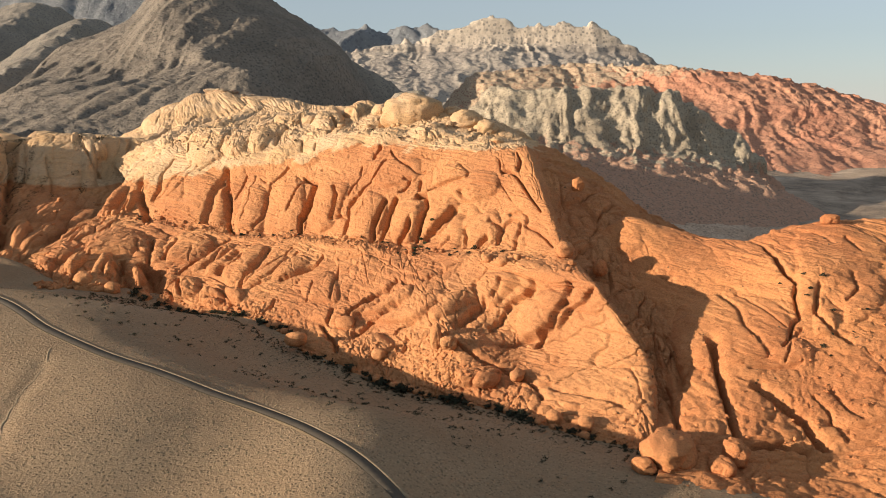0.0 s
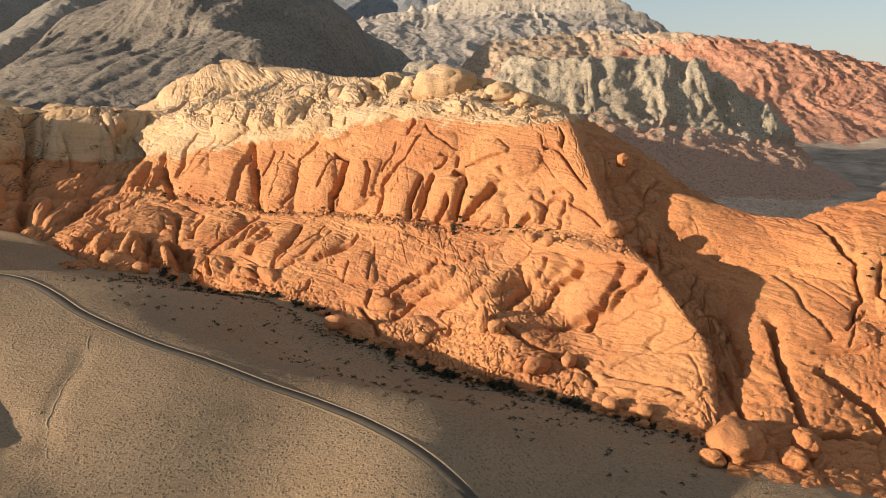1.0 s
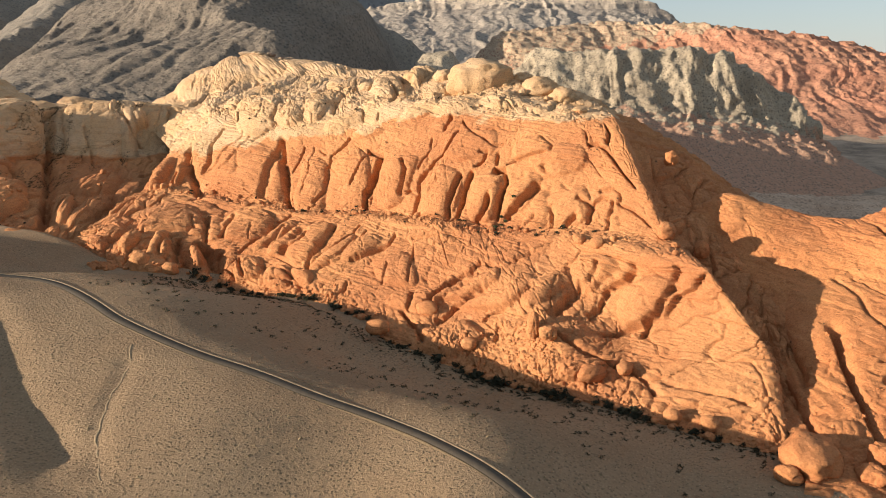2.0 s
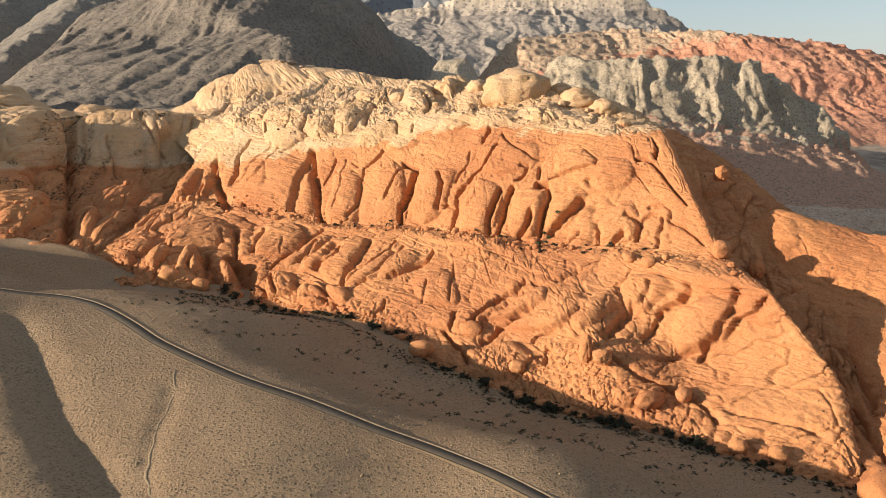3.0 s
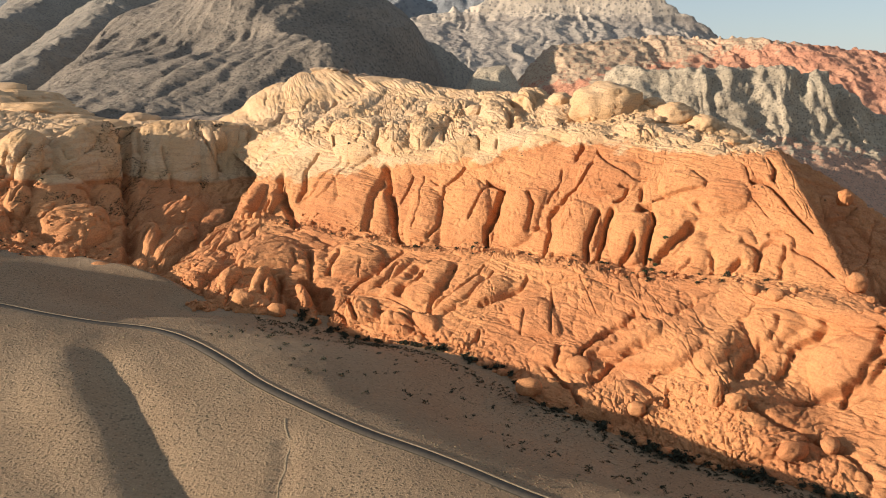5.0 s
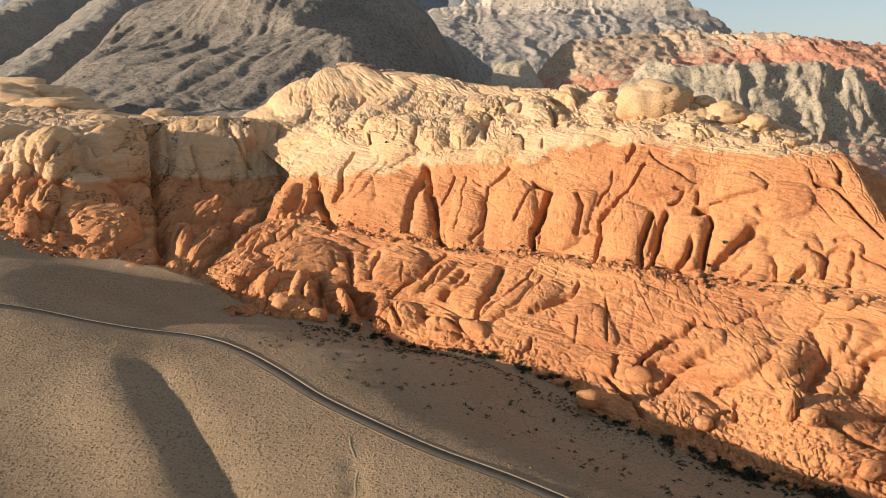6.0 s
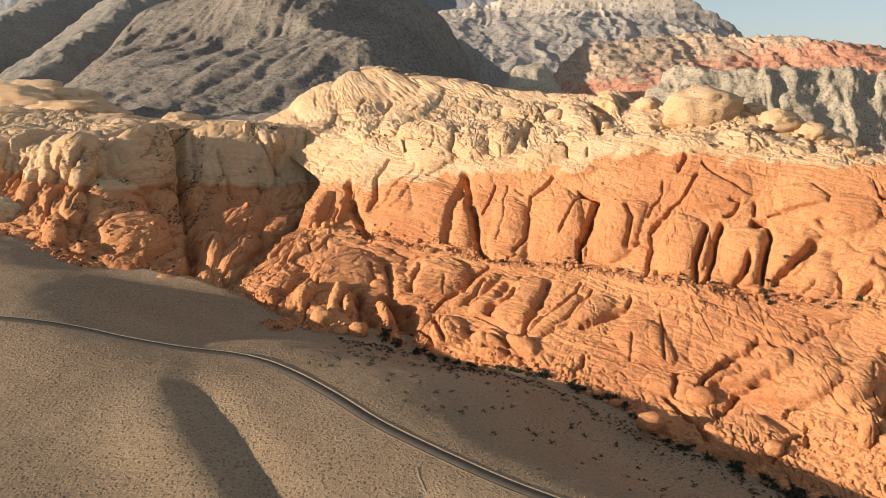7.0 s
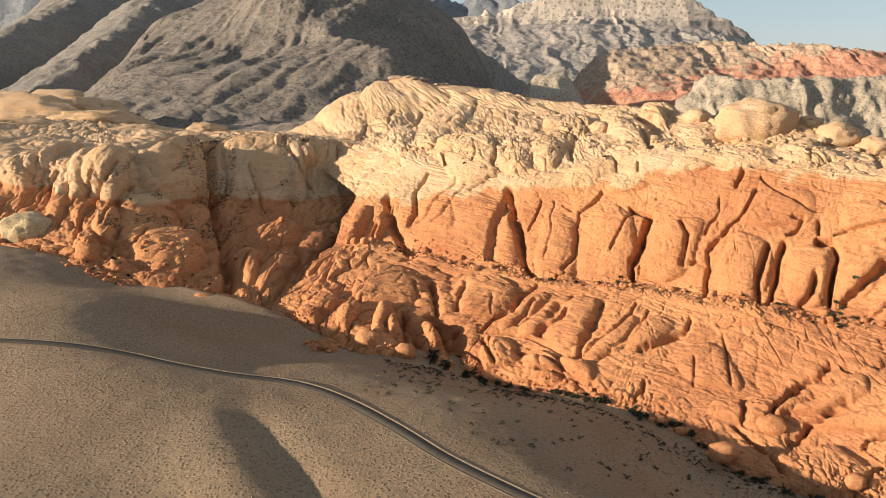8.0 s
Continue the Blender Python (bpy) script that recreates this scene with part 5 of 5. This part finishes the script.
# domes of the caprock
for i, (x, y, z, a, b, c) in enumerate([(-24, 695, 131, 25, 20, 19), (19, 674, 127, 14, 12, 10), (34, 659, 122, 11, 10, 8), (8, 695, 134, 9, 8, 6), (-52, 735, 135, 10, 9, 7),
                                        (-78, 757, 132, 11, 9, 8), (-115, 747, 126, 8, 8, 6), (-144, 778, 127, 9, 8, 6), (-6, 657, 124, 8, 6, 4), (39, 614, 115, 5, 5, 3.5)]):
    boulder("rock_dome", (x, y, z), (a, b, c), 25 * i, i + 1, "rounded cream sandstone dome on the caprock", group="domes of the caprock")
for i, (x, y, z, a, b, c) in enumerate([(-158, 730, 115, 7, 6, 5), (-176, 730, 110, 7, 6, 5), (-201, 741, 105, 8, 7, 5)]):
    boulder("rock_dome", (x, y, z), (a, b, c), 40 * i, i + 31, "weathered cream sandstone dome on the caprock", group="domes of the caprock")
# low cream mounds behind the cliff
for i, (x, y, z, a, b, c) in enumerate([(-745, 1190, 92, 105, 70, 42), (-640, 1120, 93, 62, 40, 22), (-560, 1030, 95, 40, 26, 10), (-690, 1050, 98, 50, 30, 12)]):
    boulder("rock_mound", (x, y, z), (a, b, c), 8 * i, i + 41, "low bedded cream sandstone mound behind the cliff", fine=5, group="mounds behind the cliff")
# domes and thumbs on the western cliff
for i, (x, y, z, a, b, c) in enumerate([(-447, 872, 94, 20, 16, 16), (-390, 862, 97, 19, 14, 15), (-368, 853, 95, 6.5, 9, 17), (-358, 853, 94, 5.5, 8, 15), (-344, 851, 91, 8, 8, 14), (-500, 1080, 94, 26, 20, 12)]):
    boulder("rock_dome", (x, y, z), (a, b, c), 12 * i, i + 51, "cream sandstone dome on the cliff edge", group="domes of the cliff")
boulder("rock_outcrop", (-508, 704, 55), (17, 11, 13), 10, 71, "pale cream outcrop beside red rock", CREAM_ROCK)
boulder("flat_boulder", (-365, 640, 22), (17, 9, 8), 5, 72, "broad flat red boulder at the edge of the ground")
# at the foot of the hill
boulder("round_boulder", (3, 464, 9), (5.2, 4.6, 4.2), 20, 81, "rounded orange boulder perched on a ledge")
boulder("rock_pillar", (-4, 473, 10), (3.4, 3.4, 8.5), 0, 82, "upright orange rock pillar beside a boulder")
for i, (x, y, z, a, b, c) in enumerate([(-38, 485, -4, 5, 4, 4), (24, 447, -7, 9, 5, 4.5), (41, 449, -5, 6, 4, 3.5), (72, 406, -16, 4.6, 4, 4), (57, 414, -16, 4.4, 4, 4.2), (-62, 521, 5, 7, 5, 5),
                                        (-90, 500, 1, 7, 6, 4.5), (75, 512, 54, 6, 5, 5.5), (28, 526, 46, 4, 3.5, 3), (37, 517, 46, 4.5, 4, 3.4), (-262, 604, 14, 9, 7, 8), (-240, 600, 10, 6, 5, 5)]):
    boulder("boulder", (x, y, z), (a, b, c), 31 * i, i + 91, "rounded red sandstone boulder on the slope", fine=3, group="boulders on the hill")
for i, (x, y, z, a, b, c) in enumerate([(246, 533, 70, 6, 4, 3.6), (91, 571, 88, 4.6, 4, 5), (98, 519, 41, 5, 4, 5.5), (105, 372, -16, 19, 12, 9), (136, 371, -17, 8, 6, 7), (127, 362, -20, 7, 6, 5), (90, 358, -17, 6, 5, 4)]):
    boulder("boulder", (x, y, z), (a, b, c), 22 * i, i + 121, "large orange sandstone boulder on the slickrock", RED_ONLY, group="boulders on the slickrock")

# reddish rocks on the highest crest of the caprock
for i, (x, y, a, b, c) in enumerate([(-288, 1072, 8, 6, 5), (-274, 1066, 6, 5, 4), (-262, 1074, 9, 7, 5), (-250, 1062, 5, 4, 3.5), (-238, 1070, 7, 5, 4), (-226, 1058, 5, 4, 3), (-268, 1056, 4, 4, 3), (-244, 1052, 4, 3, 3)]):
    near = np.hypot(hill.P[..., 0] - x, hill.P[..., 1] - y)
    z = float(hill.P[np.unravel_index(near.argmin(), near.shape)][2])
    boulder("crest_rock", (x, y, z), (1.3 * a, b, 0.6 * c), 37 * i, i + 161, "dull red sandstone rock on the cream crest", FAR_RED, 3, "rocks on the crest")

# rubble: loose blocks on the bench, at the foot and along the gully
rng = np.random.RandomState(5)
blocks = [boulder_mesh("block", RED_ROCK, 3, 140 + k, 0.72) for k in range(7)]


def strew(name, loft, count, v_span, u_span, size, meshes, label, category, group, sink=0.25):
    """Loose things dropped on a stretch of a sheet."""
    rows = np.where((loft.v[:, 0] > v_span[0]) & (loft.v[:, 0] < v_span[1]))[0]
    cols = np.where((loft.u[0] > u_span[0]) & (loft.u[0] < u_span[1]))[0]
    for k in range(count):
        at = loft.P[rng.choice(rows), rng.choice(cols)]
        r = rng.uniform(*size) * rng.uniform(0.6, 1.0)
        ob = new(name, meshes[rng.randint(len(meshes))])
        ob.matrix_world = pose(at[0], at[1], at[2] + (0.75 - sink) * 0.6 * r, 0, 0, rng.uniform(0, 360)) @ Matrix.Diagonal((r, r * rng.uniform(0.7, 1), r * rng.uniform(0.6, 0.95), 1))
        tagged(ob, label, category, group)


def at_foot(name, loft, count, u_span, out, size, meshes, label, category, group, sink=0.25):
    """Loose things along the line where a sheet leaves the ground."""
    bare = loft.P[..., 2] > ground_height(loft.P[..., 0], loft.P[..., 1]) + 0.4
    cols = np.where((loft.u[0] > u_span[0]) & (loft.u[0] < u_span[1]))[0]
    for k in range(count):
        c = rng.choice(cols)
        at = loft.P[max(int(np.argmax(bare[:, c])), 1), c]
        x, y = at[0] + rng.normal() * 2, at[1] - rng.uniform(*out)
        z = max(float(ground_height(np.array([x]), np.array([y]))[0]), at[2] - 3 if y > at[1] else -99)
        r = rng.uniform(*size) * rng.uniform(0.6, 1.0)
        ob = new(name, meshes[rng.randint(len(meshes))])
        ob.matrix_world = pose(x, y, z + (0.75 - sink) * 0.6 * r, 0, 0, rng.uniform(0, 360)) @ Matrix.Diagonal((r, r * rng.uniform(0.7, 1), r * rng.uniform(0.6, 0.95), 1))
        tagged(ob, label, category, group)


strew("block", hill, 70, (2.1, 2.9), (0.6, 7.0), (0.9, 3.2), blocks, "loose angular red sandstone block on the bench", "boulder", "blocks on the bench")
at_foot("block", hill, 110, (0.4, 7.2), (-6, 3), (0.9, 3.4), blocks, "loose red sandstone block at the hill foot", "boulder", "blocks at the hill foot")
strew("block", hill, 50, (5.3, 6.6), (1.0, 6.8), (1.0, 3.2), blocks, "loose cream sandstone block on the caprock", "boulder", "blocks on the caprock")
strew("block", cliff, 50, (0.1, 1.1), (1.0, 4.8), (1.0, 3.4), blocks, "loose red sandstone block below the cliff", "boulder", "blocks below the cliff")

# ---- scrub ----
def leaf_material(name, light, dark):
    m, tree, bsdf = shader(name, 0.8)
    n = Nodes(tree)
    info = tree.nodes.new("ShaderNodeNewGeometry")
    n.put(bsdf.inputs["Base Color"], n.mix(info.outputs["Random Per Island"], light, dark))
    return m


GREEN = leaf_material("shrub_leaf", (0.062, 0.058, 0.032), (0.03, 0.03, 0.018))
STRAW = leaf_material("dry_tuft", (0.31, 0.225, 0.125), (0.12, 0.095, 0.055))


def shrub_mesh(seed, leaves=150):
    """A low desert shrub: woody stems and many small leaves, a metre across."""
    r = np.random.RandomState(seed)
    verts, faces = [], []
    for k in range(6):
        a, lean = r.uniform(0, 6.28), r.uniform(0.2, 0.7)
        tip = np.array([math.cos(a) * lean, math.sin(a) * lean, r.uniform(0.4, 0.8)]) * 0.55
        side = np.array([-math.sin(a), math.cos(a), 0]) * 0.03
        i = len(verts)
        verts += [side, -side, tip]
        faces.append((i, i + 1, i + 2))
    clumps = r.normal(size=(9, 3)) * (0.26, 0.26, 0.12) + (0, 0, 0.38)
    for k in range(leaves):
        c = clumps[r.randint(9)] + r.normal(size=3) * (0.12, 0.12, 0.10)
        c[2] = max(c[2], 0.05)
        a, b = r.normal(size=3) * 0.075, r.normal(size=3) * 0.075
        i = len(verts)
        verts += [c - a, c + b, c + a, c - b]
        faces.append((i, i + 1, i + 2, i + 3))
    mesh = bpy.data.meshes.new("shrub")
    mesh.from_pydata([tuple(map(float, v)) for v in verts], [], faces)
    mesh.materials.append(GREEN)
    return mesh


shrubs = [shrub_mesh(200 + k) for k in range(6)]
strew("shrub", hill, 45, (2.05, 2.95), (1.0, 6.6), (1.6, 4.2), shrubs, "dark green desert shrub on the rock bench", "shrub", "shrubs on the bench", 0.8)
at_foot("shrub", hill, 165, (1.6, 7.2), (-4, 6), (2.6, 7.0), shrubs, "dark green shrub along the dry wash", "shrub", "shrubs along the wash", 0.7)
strew("shrub", hill, 22, (5.0, 6.0), (1.0, 6.6), (1.4, 3.0), shrubs, "small dark shrub on the caprock", "shrub", "shrubs on the caprock", 0.8)
strew("shrub", east, 26, (1.5, 2.9), (2.2, 4.3), (1.2, 3.4), shrubs, "dark green shrub among orange rocks", "shrub", "shrubs among the rocks", 0.8)
strew("shrub", cliff, 30, (0.02, 0.5), (1.0, 4.9), (1.6, 4.0), shrubs, "dark green shrub below the cliff", "shrub", "shrubs below the cliff", 0.8)

# a green clump at the foot of the fins
LUSH = leaf_material("lush_leaf", (0.11, 0.125, 0.055), (0.05, 0.06, 0.028))
lush = shrub_mesh(231, 190)
lush.materials[0] = LUSH
for k in range(11):
    near = np.hypot(hill.P[..., 0] + 19 + 1.4 * k - 8 + 2 * rng.normal(), hill.P[..., 1] - 568 + 0.9 * k - 5 + 1.5 * rng.normal())
    at = hill.P[np.unravel_index(near.argmin(), near.shape)]
    r = rng.uniform(2.0, 3.6)
    ob = new("shrub", lush)
    ob.matrix_world = pose(at[0], at[1], at[2] - 0.1, 0, 0, 40 * k) @ Matrix.Diagonal((r, r, 0.8 * r, 1))
    tagged(ob, "fresh green shrub in a clump below the fins", "shrub", "green clump below the fins")

wall_scrub = [(np.array([v.co[:] for v in m.vertices]), [tuple(f.vertices) for f in m.polygons]) for m in (shrub_mesh(240 + k, 13) for k in range(3))]
verts, faces, total = [], [], 0
rows = np.where((cliff.v[:, 0] > 1.2) & (cliff.v[:, 0] < 3.3))[0]
cols = np.where((cliff.U[0] > 215) & (cliff.U[0] < 385))[0]
for k in range(11000):
    a, b = rng.choice(rows), rng.choice(cols)
    u, v = cliff.U[a, b], cliff.V[a, b]
    near = min(abs(u - np.interp(v, [24, 111, 160, 196], [333, 308, 292, 288])) / 14, 2.2)
    if perlin(np.array([u / 12]), np.array([v / 20]), 3.1)[0] - 0.22 * near < -0.28:
        continue
    p, f = wall_scrub[k % 3]
    verts.append(p * rng.uniform(0.7, 1.9) + cliff.P[a, b] - (0, 0, 0.1))
    faces += [tuple(total + j for j in g) for g in f]
    total += len(p)
low_scrub = bpy.data.meshes.new("cliff_scrub")
low_scrub.from_pydata(np.concatenate(verts).tolist(), [], faces)
low_scrub.materials.append(GREEN)
tagged(new("cliff_scrub", low_scrub), "small dark scrub on the cliff beside its cleft", "scrub", kind="stuff")

# tufts and stones on the brown ground, too many to count
count = 38000
x, y = rng.uniform(-470, 130, count), rng.uniform(255, 640, count)
bank = np.interp(x, [-470, -335, -275, -199, -130, -40, 38, 97, 130], [655, 600, 585, 588, 532, 466, 420, 385, 370])
keep = (perlin(x / 40, y / 40, 2.5) + 0.6 * rng.uniform(-1, 1, count) > -0.2) & (road_distance(x, y) > 5.5) & (y < bank)
x, y = x[keep], y[keep]
z = ground_height(x, y) + ground_detail(x, y)
r = rng.uniform(0.22, 0.5, len(x)) * np.where(rng.uniform(size=len(x)) > 0.97, 1.8, 1.0)
ring = rng.uniform(0, 6.28, (len(x), 1)) + np.arange(4) * math.pi / 2
vx = np.concatenate([x[:, None] + r[:, None] * np.cos(ring), (x + 0.3 * r)[:, None]], 1)
vy = np.concatenate([y[:, None] + r[:, None] * np.sin(ring), (y - 0.2 * r)[:, None]], 1)
vz = np.concatenate([np.repeat(z[:, None] - 0.08, 4, 1), (z + r * rng.uniform(0.5, 0.95, len(x)))[:, None]], 1)
verts = np.stack([vx, vy, vz], -1).reshape(-1, 3)
faces = [(5 * i + j, 5 * i + (j + 1) % 4, 5 * i + 4) for i in range(len(x)) for j in range(4)]
tufts = bpy.data.meshes.new("dry_tufts")
tufts.from_pydata(verts.tolist(), [], faces)
tufts.materials.append(STRAW)
tagged(new("dry_tufts", tufts), "dry straw-coloured tufts and stones on the brown ground", "scrub", kind="stuff")

# dark scrub on the shaded north side of the ridge
source = [(np.array([v.co[:] for v in m.vertices]), [tuple(f.vertices) for f in m.polygons]) for m in (shrub_mesh(220 + k, 42) for k in range(5))]
verts, faces = [], []
for k in range(2000):
    x, y = rng.uniform(-250, 115), rng.uniform(320, 600)
    bank = np.interp(x, [-335, -275, -199, -130, -40, 38, 97, 130], [600, 585, 588, 532, 466, 420, 385, 370])
    if k % 2:
        y = bank + 2 + 9 * float(perlin(np.array([x / 14]), np.array([0.5]))[0]) - 13 * rng.uniform() ** 1.5
    if not (np.interp(x, [-230, -100, 0, 110], [480, 395, 350, 330]) + 40 * rng.uniform(-0.6, 1) < y < bank + 3):
        continue
    at = np.array([x]), np.array([y])
    p, f = source[k % 5]
    r = rng.uniform(0.7, 2.0) if k % 2 else rng.uniform(0.9, 3.0)
    i = sum(map(len, verts))
    verts.append(p * (r, r, 0.8 * r) + (x, y, float((ground_height(*at) + ground_detail(*at))[0]) - 0.05))
    faces += [tuple(i + j for j in g) for g in f]
scrub = bpy.data.meshes.new("scrub")
scrub.from_pydata(np.concatenate(verts).tolist(), [], faces)
scrub.materials.append(GREEN)
tagged(new("scrub", scrub), "small dark desert scrub on shaded brown ground", "scrub", kind="stuff")

# rubble too small to count: scree on the slope, at the foot, on the bench and below the cliff
def small_stone(seed):
    r = np.random.RandomState(seed)
    bm = bmesh.new()
    bmesh.ops.create_icosphere(bm, subdivisions=1, radius=1.0)
    p = np.array([v.co[:] for v in bm.verts]) * r.uniform(0.65, 1.2, (len(bm.verts), 1))
    f = [tuple(v.index for v in g.verts) for g in bm.faces]
    bm.free()
    return p, f


stones = [small_stone(300 + k) for k in range(8)]


def scree(name, places, size, material, label):
    verts, faces, total = [], [], 0
    for k, at in enumerate(places):
        p, f = stones[k % 8]
        r = size[0] * (size[1] / size[0]) ** (rng.uniform() ** 2)
        verts.append(p * r * rng.uniform(0.6, 1.1, 3) + at)
        faces += [tuple(total + j for j in g) for g in f]
        total += len(p)
    mesh = bpy.data.meshes.new(name)
    mesh.from_pydata(np.concatenate(verts).tolist(), [], faces)
    mesh.materials.append(material)
    return tagged(new(name, mesh), label, "rubble", kind="stuff")


def on_sheet(loft, count, v_span, u_span):
    rows = np.where((loft.v[:, 0] > v_span[0]) & (loft.v[:, 0] < v_span[1]))[0]
    cols = np.where((loft.u[0] > u_span[0]) & (loft.u[0] < u_span[1]))[0]
    return [loft.P[a, b] for a, b in zip(rng.choice(rows, count), rng.choice(cols, count))]


def on_foot(loft, count, u_span, out):
    bare = loft.P[..., 2] > ground_height(loft.P[..., 0], loft.P[..., 1]) + 0.3
    cols = np.where((loft.u[0] > u_span[0]) & (loft.u[0] < u_span[1]))[0]
    found = []
    for c in rng.choice(cols, count):
        row = int(np.argmax(bare[:, c]))
        found.append(loft.P[min(row + int(rng.exponential(out)), len(loft.P) - 1), c])
    return found


scree("bench_rubble", on_sheet(hill, 900, (2.05, 2.95), (0.5, 7.0)), (0.35, 1.3), RED_ROCK, "small broken red stones on the bench")
scree("foot_rubble", on_foot(hill, 1500, (0.3, 8.2), 9), (0.4, 1.7), RED_ROCK, "small broken red stones at the hill foot")
scree("scree", on_sheet(hill, 500, (0.45, 0.95), (4.3, 5.05)) + on_sheet(hill, 400, (2.3, 3.25), (1.3, 2.1)), (0.4, 1.5), RED_ROCK, "scree of broken red stones on the slope")
scree("cliff_rubble", on_foot(cliff, 600, (0.5, 4.9), 12), (0.4, 1.7), RED_ROCK, "small broken red stones below the cliff")
scree("cap_rubble", on_sheet(hill, 900, (5.05, 6.4), (1.0, 7.0)), (0.4, 1.5), RED_ROCK, "small cream stones on the caprock")
scree("slope_rubble", on_sheet(east, 900, (0.7, 2.4), (0.2, 4.5)), (0.4, 1.6), RED_ONLY, "small orange stones on the slickrock")
